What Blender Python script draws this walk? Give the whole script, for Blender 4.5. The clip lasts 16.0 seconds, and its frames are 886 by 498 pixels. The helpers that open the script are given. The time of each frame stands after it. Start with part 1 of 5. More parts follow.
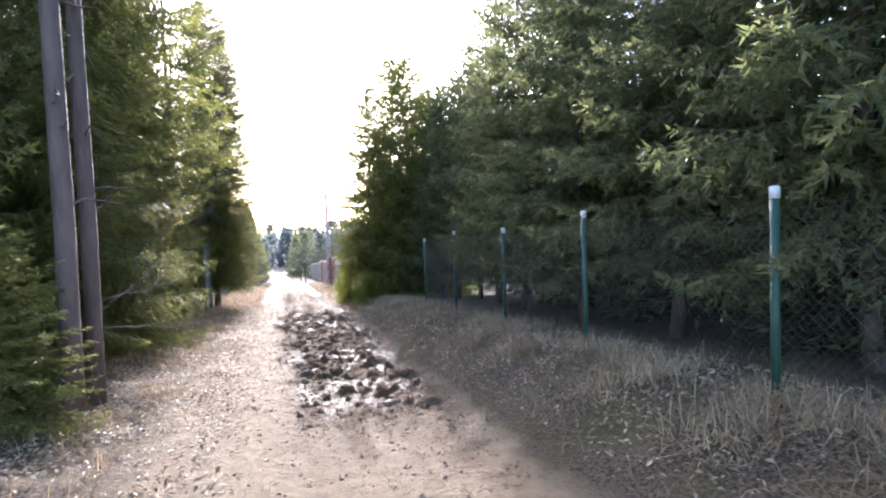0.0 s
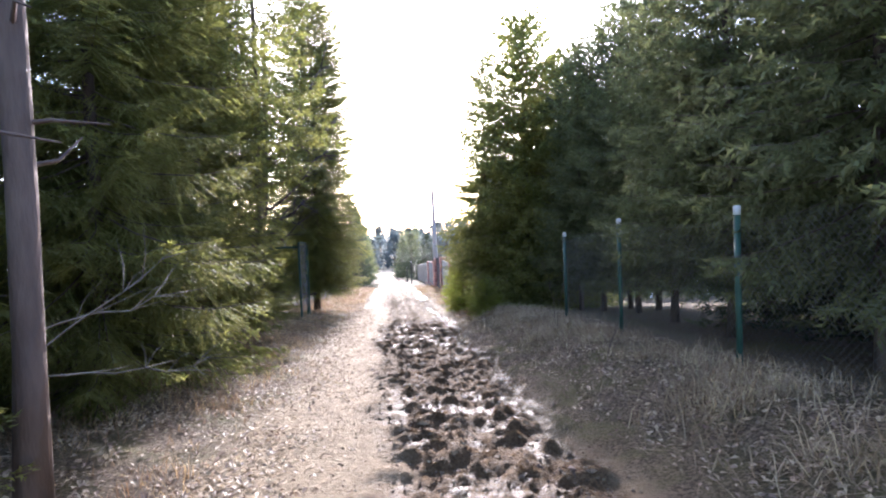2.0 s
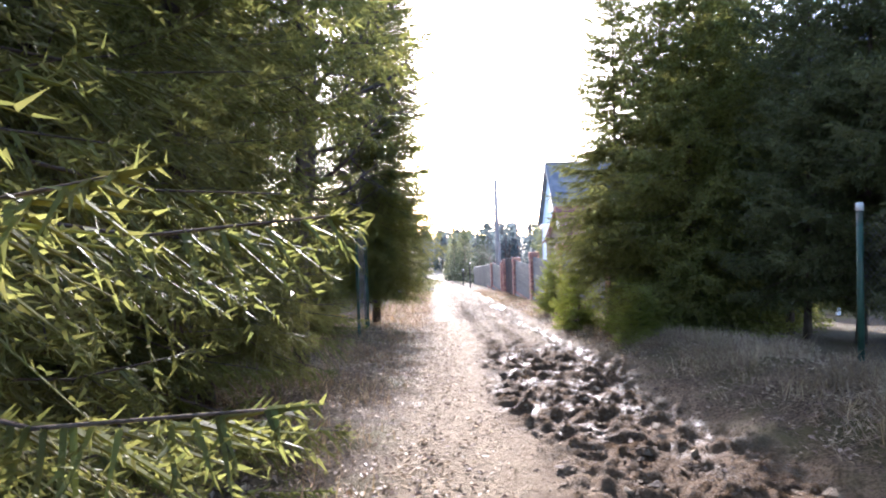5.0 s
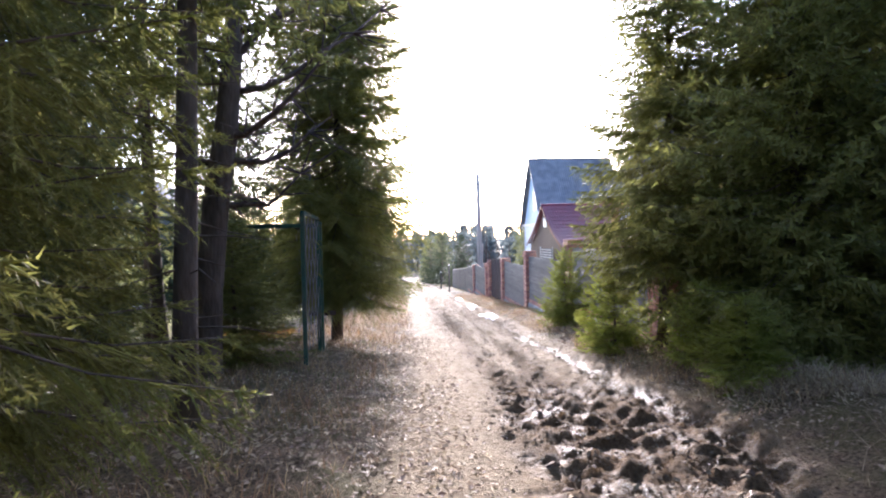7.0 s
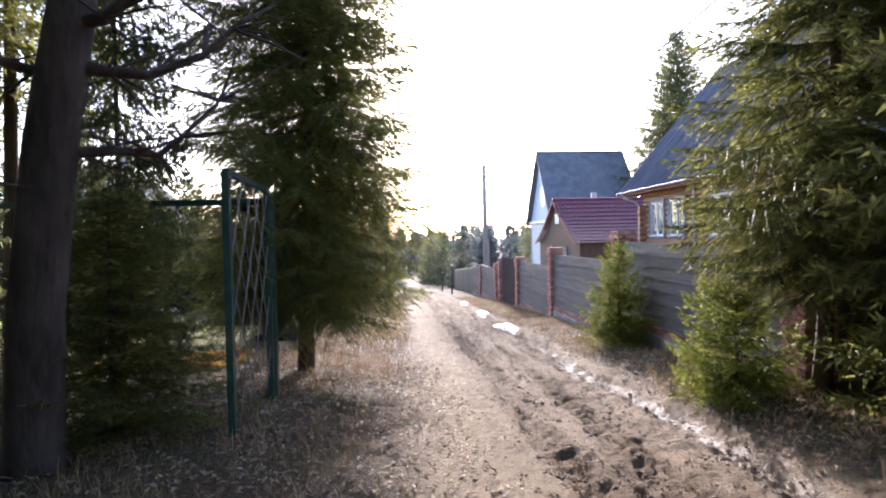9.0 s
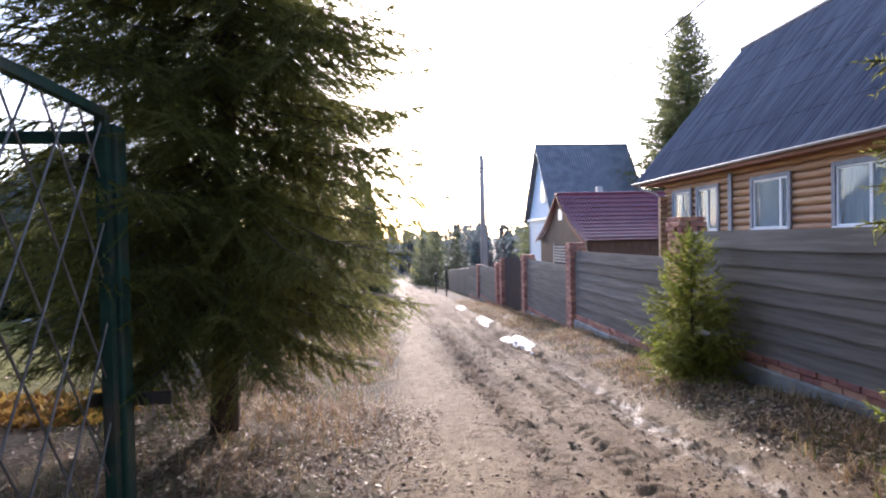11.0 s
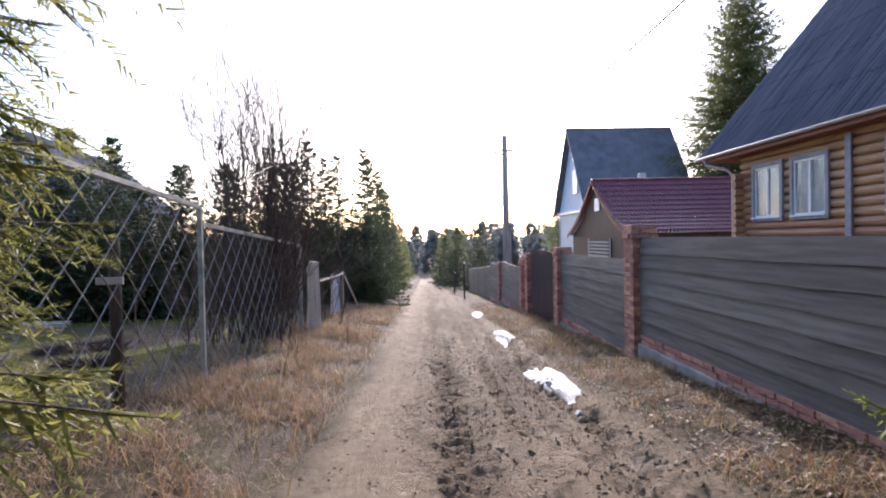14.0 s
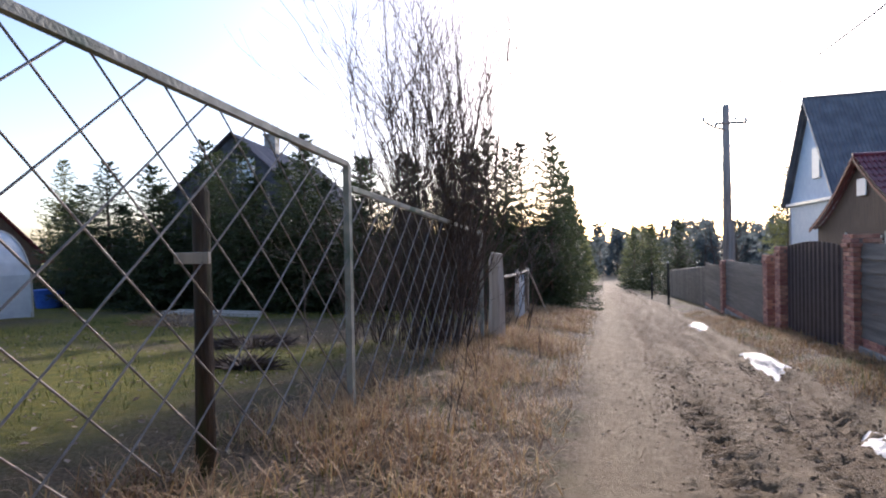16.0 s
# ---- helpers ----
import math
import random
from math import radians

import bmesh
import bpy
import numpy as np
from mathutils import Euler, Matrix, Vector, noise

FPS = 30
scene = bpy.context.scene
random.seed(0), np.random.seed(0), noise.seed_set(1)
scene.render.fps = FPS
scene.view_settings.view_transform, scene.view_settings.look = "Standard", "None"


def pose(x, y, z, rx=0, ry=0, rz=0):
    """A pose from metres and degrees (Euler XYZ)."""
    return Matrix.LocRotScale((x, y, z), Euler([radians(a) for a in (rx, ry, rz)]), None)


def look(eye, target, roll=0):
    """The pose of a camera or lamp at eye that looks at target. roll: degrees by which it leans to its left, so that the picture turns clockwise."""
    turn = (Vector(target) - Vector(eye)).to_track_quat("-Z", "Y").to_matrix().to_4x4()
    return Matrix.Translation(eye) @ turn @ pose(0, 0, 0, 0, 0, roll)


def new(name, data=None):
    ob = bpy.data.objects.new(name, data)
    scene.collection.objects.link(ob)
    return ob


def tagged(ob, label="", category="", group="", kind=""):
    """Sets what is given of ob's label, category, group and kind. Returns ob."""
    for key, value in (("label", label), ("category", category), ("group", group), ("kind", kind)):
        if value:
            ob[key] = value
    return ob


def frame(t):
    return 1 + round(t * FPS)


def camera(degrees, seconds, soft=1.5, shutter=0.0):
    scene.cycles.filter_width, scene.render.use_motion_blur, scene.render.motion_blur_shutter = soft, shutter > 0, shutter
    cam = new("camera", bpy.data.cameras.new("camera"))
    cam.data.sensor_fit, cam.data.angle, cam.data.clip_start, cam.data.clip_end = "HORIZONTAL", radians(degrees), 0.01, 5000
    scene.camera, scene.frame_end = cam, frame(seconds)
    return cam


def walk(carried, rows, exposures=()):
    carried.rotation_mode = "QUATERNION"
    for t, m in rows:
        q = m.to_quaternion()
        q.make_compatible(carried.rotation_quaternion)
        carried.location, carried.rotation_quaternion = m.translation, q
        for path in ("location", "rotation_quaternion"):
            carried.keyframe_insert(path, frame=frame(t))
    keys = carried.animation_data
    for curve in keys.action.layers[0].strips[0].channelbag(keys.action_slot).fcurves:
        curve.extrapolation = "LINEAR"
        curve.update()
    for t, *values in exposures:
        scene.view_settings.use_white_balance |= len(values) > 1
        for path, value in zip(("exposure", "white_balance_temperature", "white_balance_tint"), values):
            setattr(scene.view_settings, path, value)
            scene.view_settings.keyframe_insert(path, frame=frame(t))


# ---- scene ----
cam = camera(80.3, 16.0, soft=2.0)
METRES, EYE, TILT, LEAN, TURN = 25.0, 1.5, 0.0, 0.0, -17.5
ROWS = [
    (0.0, 0.0, 0.0, 0.0, -0.09, -2.54, 2.04),
    (0.5, -0.0092, 0.035, -0.0033, 4.51, -2.31, 2.06),
    (1.0, -0.0165, 0.0657, -0.0049, 6.7, -2.2, 2.11),
    (1.5, -0.0268, 0.0978, -0.0061, 9.87, -2.04, 2.14),
    (2.0, -0.0323, 0.128, -0.0084, 11.23, -1.93, 2.25),
    (2.5, -0.043, 0.1567, -0.0111, 11.99, -1.87, 2.18),
    (3.0, -0.0585, 0.1817, -0.0111, 12.97, -1.81, 2.18),
    (3.5, -0.0807, 0.2048, -0.0134, 16.12, -1.58, 2.07),
    (4.0, -0.0991, 0.2309, -0.0156, 17.23, -1.56, 2.09),
    (6.5, -0.161, 0.3967, -0.0309, 13.51, -1.2, 1.27),
    (7.0, -0.1721, 0.4276, -0.0325, 13.37, -1.2, 1.29),
    (7.5, -0.185, 0.4582, -0.0329, 13.61, -1.1, 1.24),
    (8.0, -0.1947, 0.488, -0.0357, 13.49, -1.11, 1.27),
    (8.5, -0.2035, 0.522, -0.0382, 13.4, -1.15, 1.24),
    (11.0, -0.2418, 0.6654, -0.047, 12.42, -1.15, 1.17),
    (11.5, -0.2437, 0.6945, -0.0498, 11.7, -1.19, 1.19),
    (12.0, -0.2396, 0.7243, -0.0529, 8.91, -1.31, 1.31),
    (12.5, -0.2361, 0.7565, -0.0565, 8.19, -1.28, 1.36),
    (13.0, -0.2385, 0.7838, -0.0562, 8.0, -1.29, 1.29),
    (13.5, -0.2468, 0.8097, -0.057, 12.52, -1.07, 1.24),
    (14.0, -0.2584, 0.837, -0.0599, 15.33, -1.13, 1.14),
    (14.5, -0.2713, 0.8642, -0.0637, 20.59, -1.01, 1.2),
    (15.0, -0.2828, 0.8914, -0.0664, 22.72, -1.1, 1.21),
    (15.5, -0.2976, 0.9115, -0.0685, 29.47, -0.79, 1.17),
    (16.0, -0.3128, 0.9269, -0.0711, 34.57, -0.65, 1.09),
]
walk(cam, [(t, pose(0, 0, EYE, TILT, LEAN, TURN) @ pose(METRES * x, METRES * y, METRES * z, 90 + pitch, roll, yaw)) for t, x, y, z, yaw, pitch, roll in ROWS],
     exposures=((0.0, 2.72, 5800, 21), (4.0, 2.72, 5800, 21), (7.0, 2.48, 5900, 22), (8.5, 2.22, 6000, 23), (11.0, 1.87, 6050, 24), (12.5, 1.72, 6100, 24), (14.5, 1.28, 6100, 23), (16.0, 1.06, 6150, 21)))

# ------------------------------------------------------------------ world and light
SUN_AZ, SUN_EL = radians(5.0), radians(20.5)      # azimuth to the right of +y
world = bpy.data.worlds.new("sky_world")
scene.world = world
world.use_nodes = True
wn = world.node_tree
wn.nodes.clear()
sky = wn.nodes.new("ShaderNodeTexSky")
sky.sky_type = "NISHITA"
sky.sun_disc = False
sky.sun_elevation, sky.sun_rotation = SUN_EL, SUN_AZ
sky.air_density, sky.dust_density, sky.ozone_density = 1.0, 1.6, 1.8
bgn = wn.nodes.new("ShaderNodeBackground")
bgn.inputs["Strength"].default_value = 0.15
won = wn.nodes.new("ShaderNodeOutputWorld")
wn.links.new(sky.outputs[0], bgn.inputs[0])
wn.links.new(bgn.outputs[0], won.inputs[0])

sun_data = bpy.data.lights.new("sun", "SUN")
sun_data.energy, sun_data.angle, sun_data.color = 2.8, radians(0.7), (1.0, 0.95, 0.88)
sun = new("sun", sun_data)
sun_dir = Vector((math.sin(SUN_AZ) * math.cos(SUN_EL), math.cos(SUN_AZ) * math.cos(SUN_EL), math.sin(SUN_EL)))
sun.matrix_world = look(sun_dir * 60, (0, 0, 0))

# ------------------------------------------------------------------ materials


def mat(name, c1, c2, scale=4.0, rough=0.8, bump=0.3, fine=40.0, metal=0.0, spec=0.4, island=0.0, rand=0.0, through_light=0.0,
        stretch=(1, 1, 1), c3=None):
    """Two colours mixed by coarse and fine noise, with relief; island / rand vary the value piece by piece."""
    m = bpy.data.materials.new(name)
    m.use_nodes = True
    nt = m.node_tree
    nt.nodes.clear()
    N, L = nt.nodes.new, nt.links.new
    out = N("ShaderNodeOutputMaterial")
    b = N("ShaderNodeBsdfPrincipled")
    b.inputs["Roughness"].default_value, b.inputs["Metallic"].default_value = rough, metal
    b.inputs["Specular IOR Level"].default_value = spec
    tc = N("ShaderNodeTexCoord")
    mp = N("ShaderNodeMapping")
    mp.inputs["Scale"].default_value = stretch
    L(tc.outputs["Object"], mp.inputs[0])
    n1, n2 = N("ShaderNodeTexNoise"), N("ShaderNodeTexNoise")
    for n, s in ((n1, scale), (n2, fine)):
        n.inputs["Scale"].default_value, n.inputs["Detail"].default_value = s, 5
        L(mp.outputs[0], n.inputs["Vector"])
    mix = N("ShaderNodeMix")
    mix.data_type = "RGBA"
    mix.inputs[6].default_value, mix.inputs[7].default_value = (*c1, 1), (*c2, 1)
    add = N("ShaderNodeMath")
    add.operation = "MULTIPLY_ADD"
    add.inputs[1].default_value, add.inputs[2].default_value = 0.45, -0.225
    L(n2.outputs[0], add.inputs[0])
    add2 = N("ShaderNodeMath")
    L(add.outputs[0], add2.inputs[0])
    ramp = N("ShaderNodeMapRange")
    ramp.inputs[1].default_value, ramp.inputs[2].default_value = 0.35, 0.65
    L(n1.outputs[0], ramp.inputs[0])
    L(ramp.outputs[0], add2.inputs[1])
    add2.use_clamp = True
    L(add2.outputs[0], mix.inputs[0])
    colour = mix.outputs[2]
    if c3:
        n3 = N("ShaderNodeTexNoise")
        n3.inputs["Scale"].default_value = scale * 0.37
        n3.inputs["Detail"].default_value = 4
        L(mp.outputs[0], n3.inputs["Vector"])
        r3 = N("ShaderNodeMapRange")
        r3.inputs[1].default_value, r3.inputs[2].default_value = 0.52, 0.66
        L(n3.outputs[0], r3.inputs[0])
        mx3 = N("ShaderNodeMix")
        mx3.data_type = "RGBA"
        mx3.inputs[7].default_value = (*c3, 1)
        L(r3.outputs[0], mx3.inputs[0])
        L(colour, mx3.inputs[6])
        colour = mx3.outputs[2]
    if island or rand:
        if island:
            src = N("ShaderNodeNewGeometry").outputs["Random Per Island"]
        else:
            src = N("ShaderNodeObjectInfo").outputs["Random"]
        amount = island or rand
        mr = N("ShaderNodeMapRange")
        mr.inputs[3].default_value, mr.inputs[4].default_value = 1 - amount, 1 + amount
        L(src, mr.inputs[0])
        hs = N("ShaderNodeHueSaturation")
        L(mr.outputs[0], hs.inputs["Value"])
        hr = N("ShaderNodeMapRange")
        hr.inputs[3].default_value, hr.inputs[4].default_value = 0.5 - amount * 0.05, 0.5 + amount * 0.05
        L(src, hr.inputs[0])
        L(hr.outputs[0], hs.inputs["Hue"])
        L(colour, hs.inputs["Color"])
        colour = hs.outputs[0]
    L(colour, b.inputs["Base Color"])
    if bump:
        bp = N("ShaderNodeBump")
        bp.inputs["Strength"].default_value, bp.inputs["Distance"].default_value = bump, 0.02
        L(n2.outputs[0], bp.inputs["Height"])
        L(bp.outputs[0], b.inputs["Normal"])
    if through_light:
        tr = N("ShaderNodeBsdfTranslucent")
        L(colour, tr.inputs[0])
        ms = N("ShaderNodeMixShader")
        ms.inputs[0].default_value = through_light
        L(b.outputs[0], ms.inputs[1])
        L(tr.outputs[0], ms.inputs[2])
        L(ms.outputs[0], out.inputs[0])
    else:
        L(b.outputs[0], out.inputs[0])
    return m


def ground_material():
    """Sand, churned mud, dry litter, moss and old snow, laid out by masks stored on the sheet."""
    m = bpy.data.materials.new("ground_soil")
    m.use_nodes = True
    nt = m.node_tree
    nt.nodes.clear()
    N, L = nt.nodes.new, nt.links.new
    out, b = N("ShaderNodeOutputMaterial"), N("ShaderNodeBsdfPrincipled")
    L(b.outputs[0], out.inputs[0])
    tc = N("ShaderNodeTexCoord")

    def noise_node(s, d=6):
        n = N("ShaderNodeTexNoise")
        n.inputs["Scale"].default_value, n.inputs["Detail"].default_value = s, d
        n.inputs["Roughness"].default_value = 0.65
        L(tc.outputs["Object"], n.inputs["Vector"])
        return n.outputs[0]

    def rng(src, a, c, lo=0.0, hi=1.0):
        n = N("ShaderNodeMapRange")
        for k, v in zip((1, 2, 3, 4), (a, c, lo, hi)):
            n.inputs[k].default_value = v
        L(src, n.inputs[0])
        return n.outputs[0]

    def mix(f, a, c):
        n = N("ShaderNodeMix")
        n.data_type = "RGBA"
        L(f, n.inputs[0])
        for k, v in ((6, a), (7, c)):
            if isinstance(v, tuple):
                n.inputs[k].default_value = (*v, 1)
            else:
                L(v, n.inputs[k])
        return n.outputs[2]

    def attr(name):
        n = N("ShaderNodeAttribute")
        n.attribute_name = name
        return n.outputs["Fac"]

    coarse, mid, clump, fine, grit = noise_node(1.3), noise_node(7), noise_node(17), noise_node(38), noise_node(160, 3)
    sand = mix(rng(mid, 0.35, 0.65), (0.345, 0.255, 0.155), (0.465, 0.36, 0.23))
    sand = mix(rng(fine, 0.54, 0.7), sand, (0.24, 0.17, 0.115))
    sand = mix(rng(grit, 0.6, 0.72), sand, (0.16, 0.11, 0.075))
    mud = mix(rng(fine, 0.35, 0.65), (0.095, 0.056, 0.027), (0.26, 0.16, 0.08))
    litter = mix(rng(fine, 0.38, 0.62), (0.085, 0.058, 0.038), (0.28, 0.205, 0.13))
    litter = mix(rng(coarse, 0.45, 0.7), litter, (0.17, 0.15, 0.06))
    moss = mix(rng(mid, 0.35, 0.7), (0.16, 0.165, 0.022), (0.34, 0.29, 0.05))
    moss = mix(rng(fine, 0.5, 0.75), moss, (0.13, 0.09, 0.05))
    col = mix(attr("moss"), litter, moss)
    col = mix(attr("sand"), col, sand)
    col = mix(attr("mud"), col, mud)
    L(col, b.inputs["Base Color"])
    wet = N("ShaderNodeMath")
    wet.operation = "MULTIPLY"
    L(attr("wet"), wet.inputs[0])
    L(rng(mid, 0.35, 0.55), wet.inputs[1])
    L(rng(wet.outputs[0], 0.08, 0.5, 0.9, 0.4), b.inputs["Roughness"])
    b.inputs["Specular IOR Level"].default_value = 0.22
    bp = N("ShaderNodeBump")
    bp.inputs["Strength"].default_value, bp.inputs["Distance"].default_value = 1.0, 0.06
    hsum = N("ShaderNodeMath")
    clumps = N("ShaderNodeMath")
    clumps.operation = "MULTIPLY_ADD"
    clumps.inputs[1].default_value = 1.8
    L(clump, clumps.inputs[0])
    L(fine, clumps.inputs[2])
    L(clumps.outputs[0], hsum.inputs[0])
    L(grit, hsum.inputs[1])
    L(hsum.outputs[0], bp.inputs["Height"])
    L(bp.outputs[0], b.inputs["Normal"])
    return m


def glass_material(name, tint=(0.75, 0.85, 0.9), rough=0.02):
    m = bpy.data.materials.new(name)
    m.use_nodes = True
    b = m.node_tree.nodes["Principled BSDF"]
    b.inputs["Base Color"].default_value = (*tint, 1)
    b.inputs["Roughness"].default_value = rough
    b.inputs["Transmission Weight"].default_value = 0.85
    b.inputs["IOR"].default_value = 1.5
    return m


M_GROUND = ground_material()
M_NEEDLE = mat("spruce_needles", (0.15, 0.16, 0.04), (0.255, 0.25, 0.068), 1.2, 0.5, 0, island=0.25, through_light=0.6, spec=0.35)
M_NEEDLE_DARK = mat("dark_spruce_needles", (0.115, 0.13, 0.055), (0.19, 0.2, 0.08), 1.2, 0.5, 0, island=0.2, through_light=0.6, spec=0.3)
M_NEEDLE_HEDGE = mat("hedge_spruce_needles", (0.035, 0.05, 0.024), (0.065, 0.085, 0.034), 1.2, 0.55, 0, island=0.2, through_light=0.35, spec=0.3)
M_NEEDLE_YOUNG = mat("young_spruce_needles", (0.2, 0.23, 0.035), (0.32, 0.335, 0.07), 2.0, 0.55, 0, island=0.25, through_light=0.55, spec=0.35)
# Paler and bluer than the near needles: distance haze put into the colour.
M_FAR = mat("haze_tinted_far_foliage", (0.11, 0.135, 0.135), (0.17, 0.195, 0.19), 0.2, 0.7, 0, island=0.25, through_light=0.6)
M_BARK = mat("spruce_bark", (0.06, 0.042, 0.03), (0.14, 0.105, 0.08), 6, 0.9, 0.9, 30, stretch=(1, 1, 0.3))
M_PINEBARK = mat("pine_bark", (0.10, 0.07, 0.058), (0.2, 0.145, 0.12), 5, 0.9, 0.9, 24, stretch=(1, 1, 0.25))
M_TWIG = mat("bare_twigs", (0.07, 0.05, 0.042), (0.14, 0.105, 0.085), 5, 0.85, 0.3)
M_TWIG_PALE = mat("pale_dead_twigs", (0.12, 0.1, 0.08), (0.22, 0.19, 0.155), 8, 0.85, 0.3)
M_STRAW = mat("dry_grass_blades", (0.31, 0.185, 0.09), (0.49, 0.33, 0.18), 1.5, 0.7, 0, island=0.35, through_light=0.25)
M_STRAW_PALE = mat("pale_dry_grass_blades", (0.24, 0.175, 0.1), (0.42, 0.32, 0.2), 1.5, 0.7, 0, island=0.35, through_light=0.25)
M_GREEN_GRASS = mat("green_grass_blades", (0.09, 0.11, 0.02), (0.17, 0.17, 0.05), 1.5, 0.7, 0, island=0.35, through_light=0.3)
M_LEAF = mat("fallen_leaves", (0.25, 0.172, 0.108), (0.46, 0.355, 0.245), 3, 0.6, 0.1, island=0.4, through_light=0.3)
M_CLOD = mat("mud_clods", (0.11, 0.074, 0.045), (0.23, 0.16, 0.1), 9, 0.8, 0.9, 60, island=0.3, spec=0.25)
M_SNOW = mat("old_snow", (0.2, 0.185, 0.17), (0.38, 0.375, 0.37), 4, 0.6, 0.8, 30)
M_BRICK = mat("red_brick", (0.36, 0.16, 0.12), (0.5, 0.26, 0.2), 8, 0.85, 0.5, 60, rand=0.3)
M_MORTAR = mat("mortar", (0.2, 0.16, 0.14), (0.3, 0.25, 0.22), 12, 0.9, 0.5)
M_BOARD = mat("grey_brown_boards", (0.12, 0.11, 0.098), (0.18, 0.166, 0.15), 3, 0.75, 0.5, 26, rand=0.18, stretch=(8, 0.5, 8), c3=(0.2, 0.186, 0.168))
M_CONCRETE = mat("concrete_plinth", (0.24, 0.235, 0.22), (0.38, 0.37, 0.35), 3, 0.9, 0.5, 30, c3=(0.12, 0.11, 0.07))
M_GATE = mat("brown_gate_sheet", (0.055, 0.042, 0.045), (0.075, 0.058, 0.06), 4, 0.45, 0.1)
M_LOG = mat("orange_logs", (0.37, 0.2, 0.11), (0.5, 0.3, 0.175), 3, 0.6, 0.4, 24, rand=0.15, stretch=(4, 0.4, 4))
M_TRIM = mat("grey_trim_paint", (0.2, 0.21, 0.25), (0.29, 0.3, 0.34), 6, 0.6, 0.2)
M_FASCIA = mat("red_brown_fascia", (0.2, 0.075, 0.045), (0.3, 0.12, 0.07), 4, 0.6, 0.2, stretch=(3, 0.4, 3))
M_WHITE = mat("white_window_paint", (0.74, 0.74, 0.74), (0.82, 0.82, 0.82), 5, 0.35, 0.05)
M_GUTTER = mat("pale_gutter", (0.38, 0.34, 0.32), (0.5, 0.46, 0.44), 6, 0.4, 0.1)
M_SLATE = mat("grey_corrugated_sheet", (0.085, 0.081, 0.098), (0.15, 0.142, 0.162), 1.5, 0.6, 0.2, 22, c3=(0.165, 0.158, 0.175), spec=0.3, stretch=(0.5, 5.5, 0.5))
M_SLATE2 = mat("blue_grey_corrugated_sheet", (0.13, 0.138, 0.16), (0.19, 0.2, 0.222), 1.5, 0.8, 0.3, 22, spec=0.25)
M_REDTILE = mat("crimson_metal_tile", (0.14, 0.03, 0.045), (0.2, 0.05, 0.065), 2, 0.35, 0.1, spec=0.55)
M_BLUE = mat("pale_blue_siding", (0.42, 0.54, 0.7), (0.5, 0.62, 0.76), 3, 0.6, 0.15)
M_PALE = mat("white_blue_siding", (0.62, 0.67, 0.72), (0.7, 0.74, 0.78), 3, 0.6, 0.15)
M_BROWNWALL = mat("brown_boarding", (0.085, 0.05, 0.035), (0.14, 0.088, 0.06), 3, 0.7, 0.3, stretch=(6, 6, 0.5))
M_DARKWALL = mat("dark_house_boards", (0.045, 0.045, 0.055), (0.085, 0.085, 0.1), 3, 0.7, 0.3)
M_POLE = mat("grey_pole_wood", (0.26, 0.23, 0.21), (0.4, 0.36, 0.33), 4, 0.85, 0.6, 30, stretch=(3, 3, 0.2))
M_POST = mat("dark_post_wood", (0.05, 0.036, 0.026), (0.12, 0.085, 0.06), 5, 0.85, 0.6, 30, stretch=(3, 3, 0.3), c3=(0.07, 0.085, 0.04))
M_PALEWOOD = mat("bleached_wood", (0.46, 0.39, 0.32), (0.62, 0.56, 0.48), 5, 0.85, 0.6, 30, stretch=(3, 3, 0.3))
M_FRAME = mat("weathered_frame_paint", (0.3, 0.3, 0.25), (0.44, 0.43, 0.37), 6, 0.65, 0.4, 40, c3=(0.14, 0.2, 0.15))
M_GREEN = mat("green_post_paint", (0.022, 0.062, 0.043), (0.036, 0.092, 0.062), 6, 0.5, 0.3, 40, c3=(0.1, 0.09, 0.06))
M_ROD = mat("rusty_rods", (0.22, 0.19, 0.165), (0.34, 0.31, 0.28), 9, 0.6, 0.4, metal=0.4)
M_WIRE = mat("galvanised_wire", (0.12, 0.125, 0.12), (0.2, 0.2, 0.19), 8, 0.5, 0, metal=0.6)
M_CABLE = mat("black_cable", (0.02, 0.02, 0.02), (0.04, 0.04, 0.04), 5, 0.6, 0)
M_CERAMIC = mat("white_insulator", (0.6, 0.6, 0.58), (0.75, 0.75, 0.73), 5, 0.25, 0)
M_BLUEPLASTIC = mat("blue_plastic", (0.03, 0.09, 0.4), (0.05, 0.14, 0.5), 5, 0.4, 0)
M_FILM = mat("greenhouse_film", (0.62, 0.64, 0.66), (0.75, 0.77, 0.78), 3, 0.4, 0.2, through_light=0.3)
# Near-black stand-in colour for the shade of unlit rooms.
M_DARKROOM = mat("unlit_room_dark", (0.03, 0.03, 0.032), (0.06, 0.06, 0.06), 2, 0.9, 0)
M_CURTAIN = mat("pale_curtain", (0.26, 0.27, 0.27), (0.4, 0.41, 0.41), 4, 0.8, 0.2, stretch=(8, 8, 0.5))
M_GLASS = glass_material("window_glass")
M_BLUEBOARD = mat("faded_blue_boards", (0.2, 0.26, 0.33), (0.3, 0.36, 0.43), 4, 0.75, 0.3, stretch=(4, 4, 0.4))
M_RUST = mat("rust_brown_leaves", (0.28, 0.15, 0.04), (0.5, 0.3, 0.08), 3, 0.7, 0, island=0.4, through_light=0.3)

# ------------------------------------------------------------------ mesh helpers


def hash2(ix, iy, k):
    v = np.sin(ix * 127.1 + iy * 311.7 + k * 74.7) * 43758.5453
    return v - np.floor(v)


